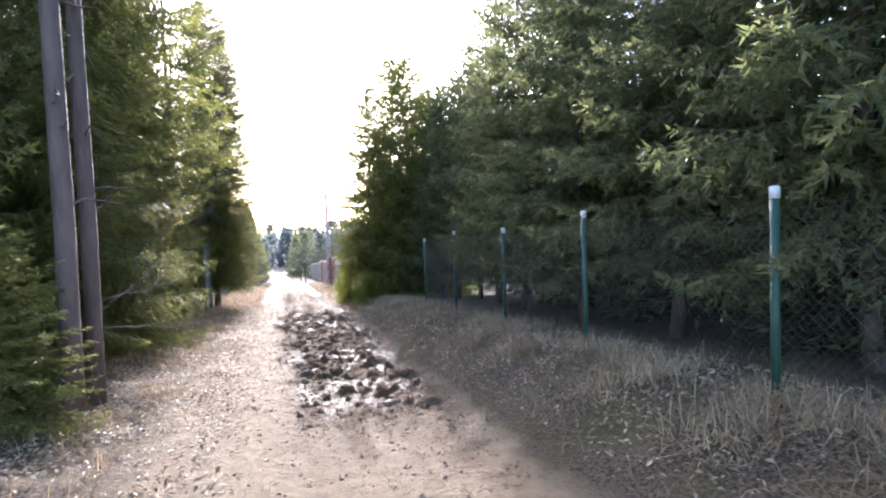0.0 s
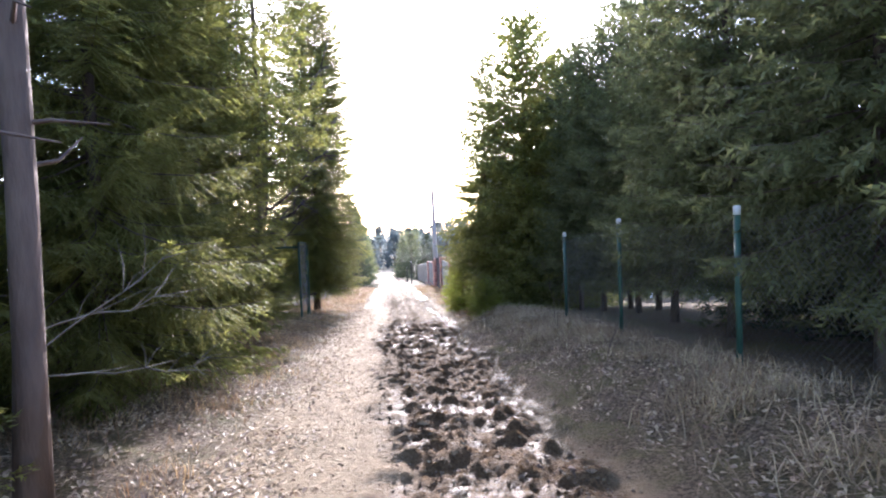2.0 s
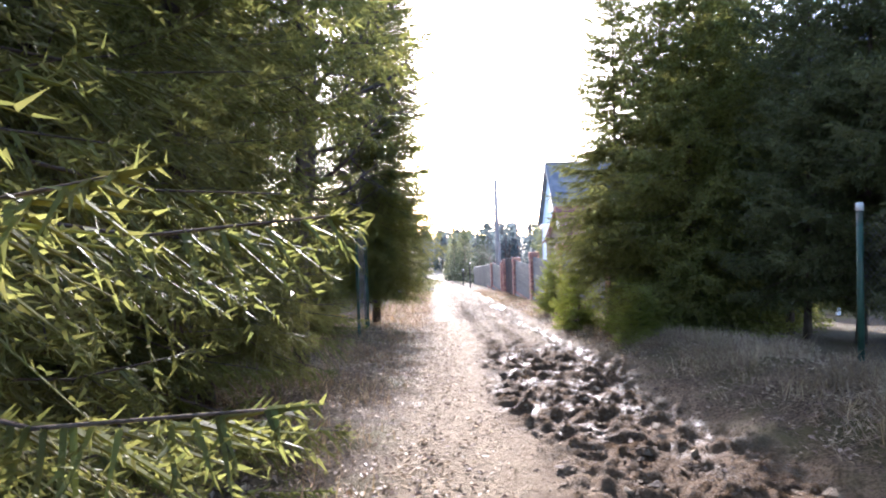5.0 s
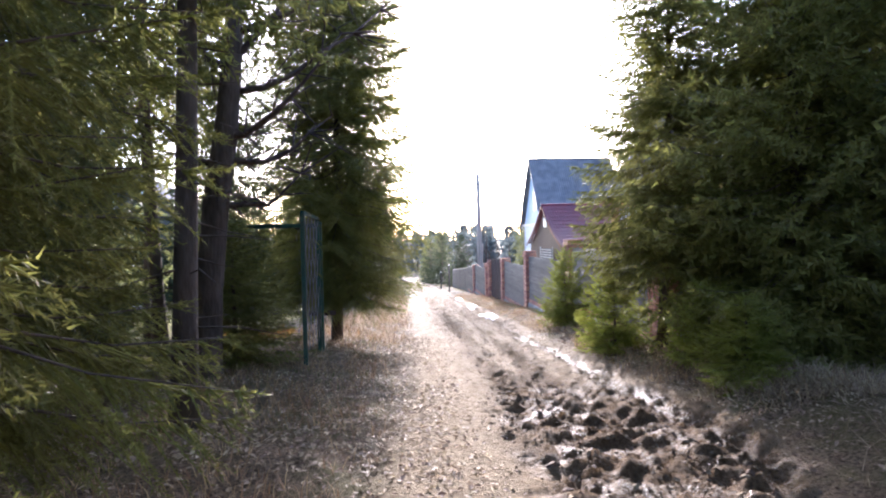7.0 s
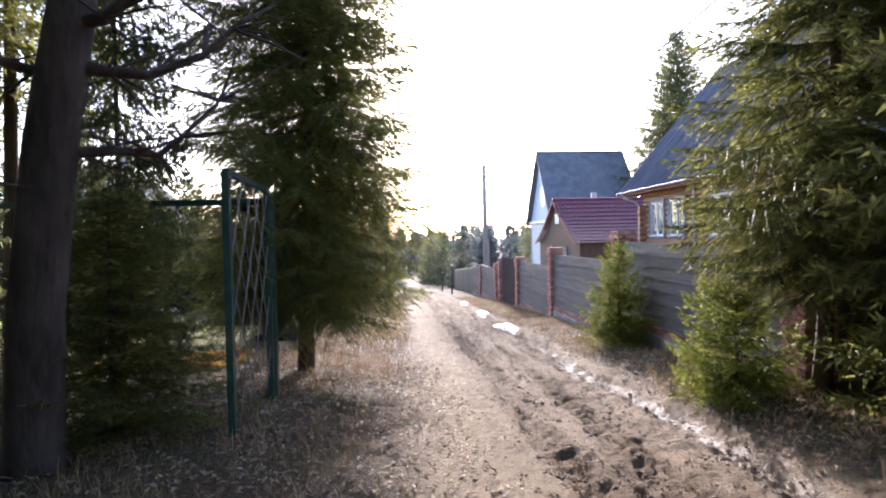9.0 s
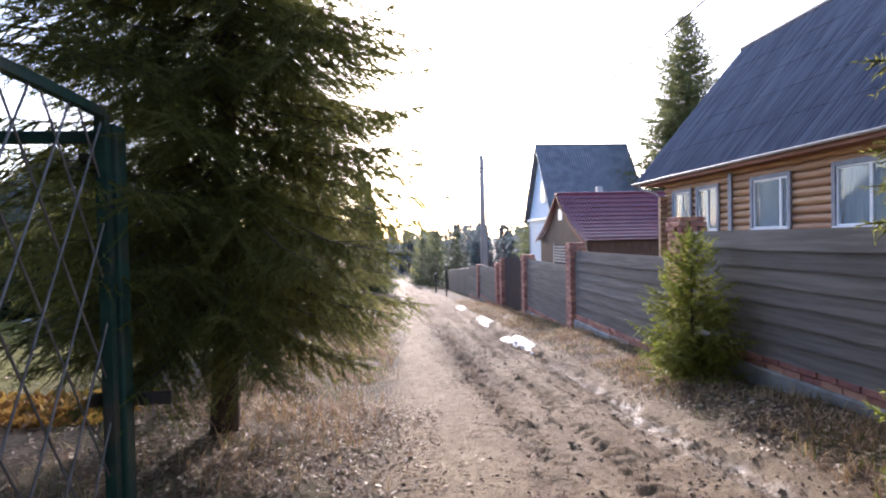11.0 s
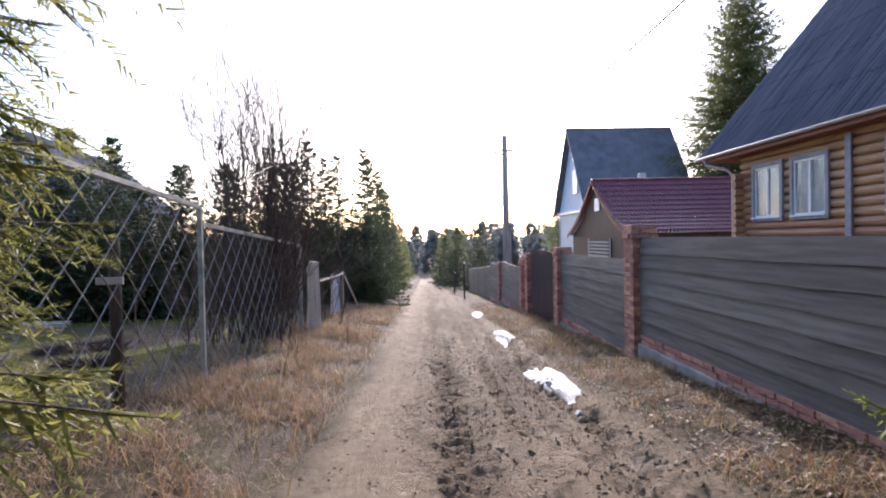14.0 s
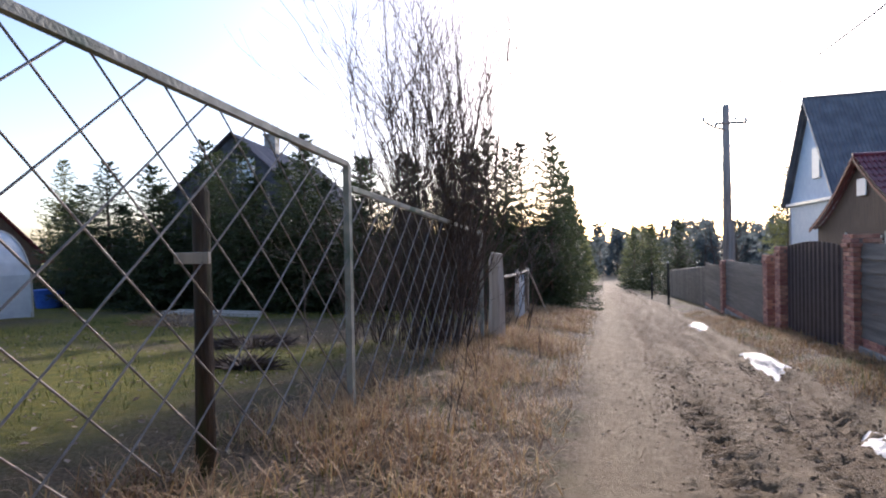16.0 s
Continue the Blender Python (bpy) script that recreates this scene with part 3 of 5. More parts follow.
# left side of the lane, from the start of the walk on
for k, (m, x, y, rz, s, sz) in enumerate([
        (NEAR[1], -3.05, 9.6, 10, 0.92, 1.1), (NEAR[0], -3.15, 13.4, 100, 0.92, 1.1), (MIDS[2], -4.4, 7.0, 40, 1.0, 1.2), (NEAR[1], -3.3, 11.4, 200, 0.9, 0.95),
        (MIDS[1], -5.0, 11.0, 70, 0.9, 1.1), (MIDS[2], -5.6, 15.6, 150, 0.95, 1.2), (MIDS[1], -5.6, 18.2, 20, 0.75, 0.95), (MIDS[0], -5.0, 16.9, 260, 0.7, 1.1), (MIDS[3], -4.65, 19.8, 160, 1.0, 1.0), (MIDS[3], -5.6, 21.4, 60, 0.85, 0.9), (MIDS[0], -3.9, 20.6, 250, 0.4, 0.9), (MIDS[2], -3.5, 19.7, 130, 0.6, 0.27), (FARS[1], -7.4, 21.0, 80, 0.9, 0.9), (MIDS[2], -4.6, 17.9, 200, 0.55, 0.3), (MIDS[2], -4.2, 15.2, 30, 0.5, 0.35),
        (FARS[1], -7.6, 13.0, 300, 1.0, 1.1), (FARS[1], -6.6, 8.0, 210, 1.0, 1.2),
        (MIDS[1], -4.6, 3.6, 15, 0.9, 1.1), (FARS[1], -7.0, 4.0, 15, 1.0, 1.1), (MIDS[2], -2.55, 5.8, 95, 0.5, 0.24), (MIDS[3], -2.9, 16.3, 15, 1.0, 1.0), (MIDS[3], -2.9, 12.3, 75, 0.95, 0.95), (FARS[1], -10.5, 14.0, 15, 1.0, 1.1), (FARS[1], -10.0, 9.0, 65, 1.0, 1.1)]):
    tree(m, x, y, rz, s, sz, L_NEAR if m in NEAR else "dark spruce standing in the roadside wood", "spruces of the roadside wood")
tree(LONE, -2.36, 22.6, 50, 1.0, 1.0, "lone dense spruce with bare trunk foot beside the garden fence")
# right side, behind the wire fence
for k, (m, x, y, rz, s, sz) in enumerate([
        (MIDS[0], 4.9, 3.2, 0, 0.9, 0.9), (MIDS[1], 4.95, 5.6, 70, 0.85, 0.78), (MIDS[0], 5.0, 7.9, 140, 0.85, 0.88), (MIDS[1], 5.05, 10.2, 210, 0.82, 0.74),
        (MIDS[0], 5.3, 12.2, 280, 0.76, 0.82), (MIDS[0], 5.46, 13.85, 30, 0.66, 0.78), (MIDS[1], 5.3, 15.3, 95, 0.62, 0.64), (MIDS[0], 5.0, 15.95, 200, 0.6, 0.7), (MIDS[0], 6.2, 14.4, 250, 0.7, 0.8), (MIDS[1], 6.2, 15.75, 10, 0.66, 0.7),
        (MIDS[0], 5.35, 16.85, 310, 0.66, 0.78), (FARS[1], 7.0, 4.6, 160, 1.0, 0.72), (FARS[1], 7.4, 8.0, 220, 1.0, 0.74), (MIDS[0], 6.4, 9.0, 75, 0.9, 0.9), (MIDS[1], 6.5, 11.3, 20, 0.85, 0.75), (MIDS[0], 6.3, 6.6, 165, 0.9, 0.9),
        (FARS[1], 7.6, 11.6, 270, 0.95, 0.72), (FARS[1], 9.0, 6.0, 100, 1.0, 0.8), (FARS[1], 9.4, 10.2, 190, 1.0, 0.8), (MIDS[0], 6.0, 1.0, 60, 1.0, 1.0), (MIDS[1], 4.6, -1.0, 60, 1.0, 0.9),
        (FARS[0], 6.0, 3.4, 10, 0.9, 0.5), (FARS[0], 6.4, 7.4, 60, 0.9, 0.5), (FARS[0], 6.6, 10.2, 120, 0.9, 0.45)]):
    tree(m, x, y, rz, s, sz, L_DARK, "spruces behind the wire fence")
for x, y, rz, s, sz in ((5.7, 19.0, 200, 0.9, 0.9), (4.4, 18.1, 110, 0.98, 1.0)):
    tree(BROAD, x, y, rz, s, sz, "broad dark spruce among the roadside trees")
tree(CORNER, 3.25, 19.75, 130, 1.0, 1.0, "spruce with low branches at the end of the board fence")
# young spruces on the right verge
for m, x, y, rz, s, sz in [(YOUNG[0], 3.02, 24.1, 0, 0.9, 0.9), (YOUNG[1], 2.62, 20.15, 90, 0.85, 0.95), (YOUNG[1], 3.0, 18.0, 30, 0.7, 0.75), (YOUNG[0], 2.75, 16.9, 200, 0.7, 0.45)]:
    tree(m, x, y, rz, s, sz, "young yellow-green spruce growing on the grassy verge", "young verge spruces", "young_spruce", 0.02)

# further trees
for k, (m, x, y, rz, s, sz) in enumerate([
        (MIDS[4], -2.7, 47.5, 0, 1.0, 0.95), (MIDS[4], -4.2, 49.0, 40, 1.15, 0.95), (MIDS[4], -2.9, 51.5, 80, 1.05, 1.0), (MIDS[4], -2.8, 57, 120, 1.0, 1.05), (FARS[0], -3.0, 62, 10, 1.0, 1.05),
        (FARS[0], -3.0, 68, 60, 1.1, 1.1), (FARS[1], -3.6, 75, 160, 0.9, 0.8), (FARS[1], -4, 84, 20, 1.0, 0.9), (FARS[1], -4, 95, 70, 1.0, 1.0),
        (FARS[0], -5.8, 45, 30, 0.9, 0.8), (FARS[0], -7.6, 43, 75, 0.9, 0.75), (MIDS[4], -9.0, 42, 10, 1.0, 0.72), (MIDS[4], -11.0, 41.5, 200, 1.1, 0.74), (MIDS[4], -13.4, 41, 100, 1.1, 0.8), (MIDS[4], -15.5, 41.5, 30, 1.1, 0.84),
        (MIDS[4], -17.6, 41, 60, 1.1, 0.72), (FARS[0], -19.6, 41.5, 0, 1.0, 0.55), (FARS[0], -12.2, 43.5, 50, 1.1, 0.9), (FARS[0], -16.5, 43.6, 90, 1.1, 0.85), (FARS[0], -20.2, 44.5, 50, 1.2, 0.6), (FARS[0], -18.0, 44.6, 150, 1.2, 0.72), (FARS[0], -14.2, 44.8, 250, 1.2, 0.8), (FARS[0], -10.2, 45, 20, 1.2, 0.8), (FARS[0], -8.4, 46, 110, 1.2, 0.8), (FARS[0], -12.4, 40.6, 75, 1.1, 0.62), (FARS[0], -16.4, 40.2, 15, 1.1, 0.6), (FARS[0], -9.8, 40.8, 175, 1.1, 0.6), (FARS[0], -7.0, 52, 90, 1.1, 1.0), (FARS[1], -9.5, 56, 90, 1.1, 0.9),
        (FARS[1], -35.5, 51, 80, 1.0, 0.85), (MIDS[5], 21.4, 57.0, 30, 1.6, 1.37), (MIDS[4], -19.6, 40.8, 210, 1.1, 0.75), (MIDS[4], -21.8, 41.4, 330, 1.1, 0.66), (FARS[0], -24.0, 42.5, 40, 1.2, 0.6), (MIDS[4], -5.4, 47.6, 140, 1.1, 1.0), (MIDS[4], -5.6, 53.0, 20, 1.1, 1.05), (FARS[1], 12.9, 70.5, 30, 0.95, 0.92), (FARS[0], 5.6, 72, 30, 1.2, 0.75), (FARS[0], 3.8, 78, 60, 1.2, 0.8), (FARS[0], 2.9, 90, 60, 1.2, 0.8), (FARS[0], 4.6, 66, 80, 1.1, 0.55)]
        + [(FARS[1], sx * (4.2 + 1.3 * (j % 3)), 98 + 7 * j, 50 * j, 1.0, 0.75 + 0.08 * (j % 4)) for j in range(7) for sx in (-1, 1)]):
    tree(m, x, y, rz, s, sz, "distant dark spruce among gardens and lane edges", "distant spruces", sink=0.2)

# two tall pine trunks at the start
def pine(x, y, r, lean, seed, boughs=()):
    rng = np.random.default_rng(seed)
    t = thing("pine_tree", (x, y, gz(x, y) - 0.05), "tall pine with reddish grey bark and bare lower trunk", "tree", "pine trunks")
    hs = np.linspace(0, 13, 14)
    pts = [(lean * h + 0.02 * math.sin(h), 0.01 * h, h) for h in hs]
    wood = [tube(pts, [r * (1.25 if h < 0.2 else 1 - 0.035 * h) for h in hs], 14)]
    TP, TD = [], []
    for k in range(26):
        h = rng.uniform(2.0, 5.5) if k < 12 else rng.uniform(8, 13)
        a = rng.uniform(0, 6.28)
        ln = rng.uniform(0.15, 0.55) if k < 12 else rng.uniform(1.0, 2.0)
        q = np.array([lean * h, 0.01 * h, h])
        tip = q + np.array([math.cos(a) * ln, math.sin(a) * ln, rng.normal(0, 0.15)])
        wood.append(tube([q, (q + tip) / 2 + rng.normal(0, 0.05, 3), tip], [0.02, 0.013, 0.005], 4, False))
        if k >= 12:
            c = tip + rng.normal(0, 0.28, (260, 3))
            TP.append(c), TD.append(rng.normal(size=(260, 3)) + np.array([0, 0, 0.5]))
    part("trunk", join(wood), M_PINEBARK, t, smooth=True)
    TP, TD = np.concatenate(TP), np.concatenate(TD)
    for z0, tip in boughs:
        p = np.array([0.02, 0.0, z0])
        q = p + np.array(tip)
        pts = [p + (q - p) * s + rng.normal(0, 0.014, 3) for s in np.linspace(0, 1, 7)]
        pts[0] = p
        tw = [tube(pts, np.linspace(0.008, 0.002, 7), 5, False)]
        for j in range(9):
            o = pts[int(rng.integers(2, 7))]
            e = o + np.array(tip) * rng.uniform(0.1, 0.3) + rng.normal(0, 0.11, 3) + np.array([0, 0, 0.06])
            tw.append(tube([o, (o + e) / 2 + rng.normal(0, 0.02, 3), e], [0.0035, 0.0025, 0.0012], 4, False))
        part("dead_bough", join(tw), M_TWIG_PALE, t, "bleached dead bough", True)
    part("crown", blades(TP, TD, np.full(len(TP), 0.16), np.full(len(TP), 0.01), rng), M_NEEDLE, t)


pine(-2.06, 6.15, 0.1, 0.01, 5)
pine(-2.02, 6.72, 0.088, 0.01, 6, ((1.15, (0.85, 0.7, 0.2)), (1.0, (0.62, 0.5, 0.55)), (0.9, (0.75, 0.6, -0.15))))

# leafless trees and shrubs
def bare_tree(name, at, mesh, label, rz=0.0, category="shrub"):
    ob = thing(name, at, label, category, rz=rz)
    for stem in mesh:
        part("stem", stem, None, ob)
    return ob


bare_tree("bare_shrub", (-3.25, 32.8, gz(-3.25, 32.8)), bare_meshes(71, 54, 1.6, 5.5, 2, 0.019, 7, up=0.32, wild=0.44, lean_most=0.3), "large leafless many-stemmed shrub beside the mesh fence")
bare_tree("bare_thicket", (-3.4, 36.5, gz(-3.4, 36.5)), bare_meshes(72, 40, 4.0, 2.6, 2, 0.014, 5), "tangled low leafless thicket behind the fence")
bare_tree("bare_thicket", (-4.6, 33.6, gz(-4.6, 33.6)), bare_meshes(73, 40, 4.0, 2.3, 2, 0.014, 5), "tangled low leafless thicket behind the fence", 40)


def alder(x, y):
    """A leafless tree: one sinuous trunk that forks above head height, with long bare boughs."""
    rng = np.random.default_rng(74)
    t = thing("leafless_alder", (x, y, gz(x, y) - 0.05), "dark leafless tree with a sinuous forked trunk and long boughs", "tree")
    part("trunk", tube([(0, 0, 0), (0.0, 0, 0.15), (0.05, 0, 1.2), (0.16, 0.05, 2.4), (0.31, 0.1, 3.4), (0.44, 0.1, 4.6), (0.48, 0.2, 6.0), (0.6, 0.2, 8.5)], [0.24, 0.19, 0.175, 0.17, 0.155, 0.12, 0.08, 0.02], 12), M_BARK, t, smooth=True)
    for k, (z0, dx, dy, dz) in enumerate(((4.3, 1.3, 0.3, 2.2), (3.9, 2.1, 0.5, 1.4), (3.3, 1.7, -0.4, 1.2), (3.0, 1.4, 0.5, 0.7), (4.7, 2.4, 0.2, 1.5), (4.2, -1.2, 0.4, 1.6), (2.9, -0.9, -0.3, 1.0), (5.4, -1.0, 0.5, 1.6), (5.2, 1.6, -0.3, 2.0), (2.4, 1.0, 0.4, 0.4))):
        pieces = []
        q = np.array([0.16 + 0.12 * (z0 - 2.4), 0.1, z0])
        tip = q + np.array([dx, dy, dz])
        pts = [q + (tip - q) * s + np.array([0, 0, -0.25 * math.sin(s * 3.1)]) + rng.normal(0, 0.04, 3) for s in np.linspace(0, 1, 6)]
        pts[0] = q
        bough = part("bough", tube(pts, np.linspace(0.055, 0.01, 6), 6), M_TWIG, t, smooth=True)
        for j in range(18):
            p = pts[int(rng.integers(1, 6))]
            e = p + rng.normal(0, 0.32, 3) + np.array([dx, dy, 0.3]) * 0.25
            part("twig", tube([p, (p + e) / 2 + rng.normal(0, 0.04, 3), e], [0.014, 0.009, 0.003], 4), M_TWIG, bough)


alder(-3.6, 18.8)
for x, y, s in [(10.5, 78, 81), (6.5, 62, 82), (7.5, 84, 83), (-22, 52, 84), (-27, 55, 85), (8.5, 92, 86), (-31, 50, 87)]:
    bare_tree("leafless_garden_tree", (x, y, gz(x, y) - 0.1), bare_meshes(s, 2, 1.0, 5.5, 2, 0.09, 7), "distant leafless garden tree with spreading crown", 0, "tree")

# ------------------------------------------------------------------ brick and board fence
def brick_mesh():
    return mesh_of(box((-0.125, -0.06, 0), (0.125, 0.06, 0.065), 0.006), "brick", M_BRICK)


def mesh_of(bm, name, material):
    me = bpy.data.meshes.new(name)
    bm.to_mesh(me)
    bm.free()
    me.materials.append(material)
    return me


BRICK = brick_mesh()
PILLAR_X, PILLAR_W = 3.56, 0.38


def pillar(y, top, bottom, capped=True):
    p = thing("brick_pillar", (PILLAR_X, y, bottom), "weathered red brick fence pillar with stepped cap", "pillar", "fence pillars")
    h = top - bottom
    part("mortar_core", box((-0.175, -0.175, 0), (0.175, 0.175, h - 0.02), 0.0), M_MORTAR, p)
    rng = random.Random(int(y * 10))
    rows = int(h / 0.075)
    for r in range(rows):
        z = h - (r + 1) * 0.075
        grow = 0.03 if capped and r in (1, 2) else 0.0
        for k in range(4):
            a = math.pi / 2 * k + (math.pi / 2 if r % 2 else 0)
            o = 0.19 - 0.06 + grow
            s = (0.065 + grow * 0.3) * (1 if r % 2 else -1)
            b = under(new("brick", BRICK), p)
            x0, y0 = s, -o
            b.matrix_basis = pose(x0 * math.cos(a) - y0 * math.sin(a) + rng.gauss(0, 0.003), x0 * math.sin(a) + y0 * math.cos(a) + rng.gauss(0, 0.003), z, 0, 0, math.degrees(a) + rng.gauss(0, 0.8))
    return p


def board_section(y0, y1, top, bottom, n, seed):
    s = thing("board_fence_panel", (3.5, (y0 + y1) / 2, bottom), "grey-brown weathered horizontal board fence panel between brick pillars", "fence panel", "board fence panels")
    rng = random.Random(seed)
    h = (top - bottom) / n
    hl = (y1 - y0) / 2
    for i in range(n):
        # overlapping boards, each leaning out at its foot, with a wavy lower edge
        z0, z1 = i * h - 0.02, (i + 1) * h + 0.01
        m = 15
        ph, am = rng.uniform(0, 6), rng.uniform(0.002, 0.011)
        sag = rng.gauss(0, 0.006)
        V, F = [], []
        for j in range(m):
            yy = -hl + 2 * hl * j / (m - 1)
            w = am * math.sin(yy * 2.1 + ph) + am * 0.6 * math.sin(yy * 5.3 + ph * 2) + sag * yy / hl
            V += [(-0.020 - 0.018, yy, z0 + w), (-0.016 + 0.008, yy, z1), (0.008, yy, z1), (-0.010, yy, z0 + w)]
        for j in range(m - 1):
            for k in range(4):
                a, b = j * 4 + k, j * 4 + (k + 1) % 4
                F.append([a, b, b + 4, a + 4])
        F += [[3, 2, 1, 0], [(m - 1) * 4 + k for k in range(4)]]
        part("board", (V, F), M_BOARD, s)
    for yy in (-hl * 0.6, hl * 0.1, hl * 0.7):
        part("batten", box((0.012, yy - 0.03, 0), (0.06, yy + 0.03, n * h - 0.03), 0.004), M_BOARD, s)
    return s


def plinth(y0, y1, top, seed):
    p = thing("fence_plinth", (3.58, (y0 + y1) / 2, gz(3.58, (y0 + y1) / 2)), "mossy concrete footing with a worn red brick course under the fence", "plinth", "fence plinths")
    z = p.location.z
    hl = (y1 - y0) / 2
    rng = random.Random(seed)
    part("footing", box((-0.16, -hl, -0.6), (0.16, hl, top - z - 0.15), 0.02), M_CONCRETE, p)
    n = int(2 * hl / 0.26)
    for r in range(2):
        for i in range(n):
            b = under(new("brick", BRICK), p)
            b.matrix_basis = pose(-0.07 + rng.gauss(0, 0.006), -hl + 0.13 + i * 0.26 + 0.06 * r, top - z - 0.152 + 0.072 * r, 0, rng.gauss(0, 1), 90 + rng.gauss(0, 1.5))


PILLARS = [(20.3, 0.95, -1.5), (25.2, 0.58, -1.75), (30.1, 0.17, -2.1), (34.75, -0.25, -2.45), (38.5, -0.5, -2.75), (39.5, -0.72, -2.8), (44.7, -1.05, -3.1)]
for y, top, bottom in PILLARS:
    pillar(y, top, bottom)
for k, (y0, y1, top, bottom, n) in enumerate([(20.5, 25.0, 0.34, -1.10, 7), (25.4, 29.9, -0.05, -1.52, 7), (30.3, 34.55, -0.42, -1.92, 7), (39.7, 44.5, -1.05, -2.55, 6), (44.9, 48.3, -1.3, -2.9, 6)]):
    board_section(y0, y1, top, bottom, n, 50 + k)
    plinth(y0, y1, bottom, 70 + k)

# the fence turns the corner and runs back between the gardens
back = board_section(-2.3, 0.0, 0.85, -0.72, 7, 63)
back.matrix_basis = pose(4.9, 20.24, -0.72, 0, 0, 90)
tagged(back, "dark weathered board fence panel running back from the corner pillar", "fence panel", "board fence panels")
foot = thing("fence_plinth", (4.9, 20.34, gz(4.9, 20.34)), "low concrete footing under the returning fence panel", "plinth", "fence plinths")
part("footing", box((-1.15, -0.14, -0.4), (1.15, 0.14, -0.74 - foot.location.z), 0.02), M_CONCRETE, foot)

# brown profiled-sheet gate between two pillars
gate = thing("sheet_metal_gate", (3.52, 36.62, -2.42), "dark brown ribbed sheet metal gate standing closed", "gate")
V, F = [], []
rows = 61
for j in range(rows):
    yy = -1.66 + 3.32 * j / (rows - 1)
    dx = -0.018 if (j // 2) % 2 else 0.006
    topz = 1.92 + 0.12 * math.cos(yy / 1.66 * math.pi / 2)
    V += [(dx, yy, 0.06), (dx, yy, topz), (dx + 0.004, yy, topz), (dx + 0.004, yy, 0.06)]
for j in range(rows - 1):
    for k in range(4):
        a, b = j * 4 + k, j * 4 + (k + 1) % 4
        F.append([a, b, b + 4, a + 4])
part("sheet", (V, F), M_GATE, gate)
for yy in (-1.62, 0.0, 1.62):
    part("gate_post", box((0.02, yy - 0.03, 0.0), (0.07, yy + 0.03, 1.9), 0.005), M_GATE, gate)
part("rail", box((0.02, -1.6, 0.4), (0.06, 1.6, 0.46), 0.005), M_GATE, gate)
part("rail", box((0.02, -1.6, 1.5), (0.06, 1.6, 1.56), 0.005), M_GATE, gate)

# ------------------------------------------------------------------ houses


def corrugated(u0, u1, origin, across, down, length, pitch=0.18, amp=0.026, overlap=0.02, thick=0.012):
    """One row of wave sheet: waves run along 'across', the sheet falls along 'down'."""
    o, a, d = Vector(origin), Vector(across).normalized(), Vector(down).normalized()
    nrm = a.cross(d).normalized()
    if nrm.z < 0:
        nrm = -nrm
    n = int((u1 - u0) / pitch * 6) + 1
    V, F = [], []
    for i in range(n):
        u = u0 + (u1 - u0) * i / (n - 1)
        w = amp * math.cos(2 * math.pi * u / pitch)
        p = o + a * u
        V += [p + nrm * w, p + d * length + nrm * (w + overlap), p + d * length + nrm * (w + overlap - thick), p + nrm * (w - thick)]
    for i in range(n - 1):
        for k in range(4):
            p, q = i * 4 + k, i * 4 + (k + 1) % 4
            F.append([p, p + 4, q + 4, q])
    F += [[0, 1, 2, 3], [(n - 1) * 4 + k for k in (3, 2, 1, 0)]]
    return [tuple(v) for v in V], F


def window(parent, plane_x, y0, y1, z0, z1, sashes, trim=M_TRIM):
    """A window in a wall that faces -x: trim, white frame, mullions, panes, sill and curtain."""
    w = under(new("window"), parent)
    t = 0.11
    for lo, hi in (((-0.09, y0 - t, z0 - t), (-0.03, y0, z1 + t)), ((-0.09, y1, z0 - t), (-0.03, y1 + t, z1 + t)), ((-0.088, y0, z1), (-0.03, y1, z1 + t)), ((-0.088, y0, z0 - t), (-0.03, y1, z0))):
        part("trim_board", box([lo[0] + plane_x, *lo[1:]], [hi[0] + plane_x, *hi[1:]], 0.006), trim, w)
    part("sill", box((plane_x - 0.14, y0 - 0.05, z0 - 0.03), (plane_x, y1 + 0.05, z0 + 0.012), 0.006), M_WHITE, w)
    bm = bmesh.new()
    f = 0.06
    for lo, hi in (((y0, z0), (y0 + f, z1)), ((y1 - f, z0), (y1, z1)), ((y0 + f, z1 - f), (y1 - f, z1)), ((y0 + f, z0 + 0.014), (y1 - f, z0 + f))):
        box((plane_x - 0.05, *lo), (plane_x + 0.03, *hi), 0.006, bm)
    for s in sashes:
        ys = y0 + (y1 - y0) * s
        box((plane_x - 0.046, ys - 0.045, z0 + f), (plane_x + 0.026, ys + 0.045, z1 - f), 0.006, bm)
    part("frame", bm, M_WHITE, w)
    edges = [y0 + f] + [y0 + (y1 - y0) * s for s in sashes] + [y1 - f]
    for a, b in zip(edges[:-1], edges[1:]):
        g = part("pane", box((plane_x - 0.012, a, z0 + f), (plane_x - 0.004, b, z1 - f), 0), M_GLASS, w)
        g.visible_shadow = False
    V, F = [], []
    n = 40
    for i in range(n):
        yy = y0 + 0.02 + (y1 - y0 - 0.04) * i / (n - 1)
        dx = plane_x + 0.16 + 0.02 * math.sin(i * 1.9)
        V += [(dx, yy, z0), (dx, yy, z1)]
    F = [[2 * i, 2 * i + 1, 2 * i + 3, 2 * i + 2] for i in range(n - 1)]
    part("curtain", (V, F), M_CURTAIN, w)
    return w


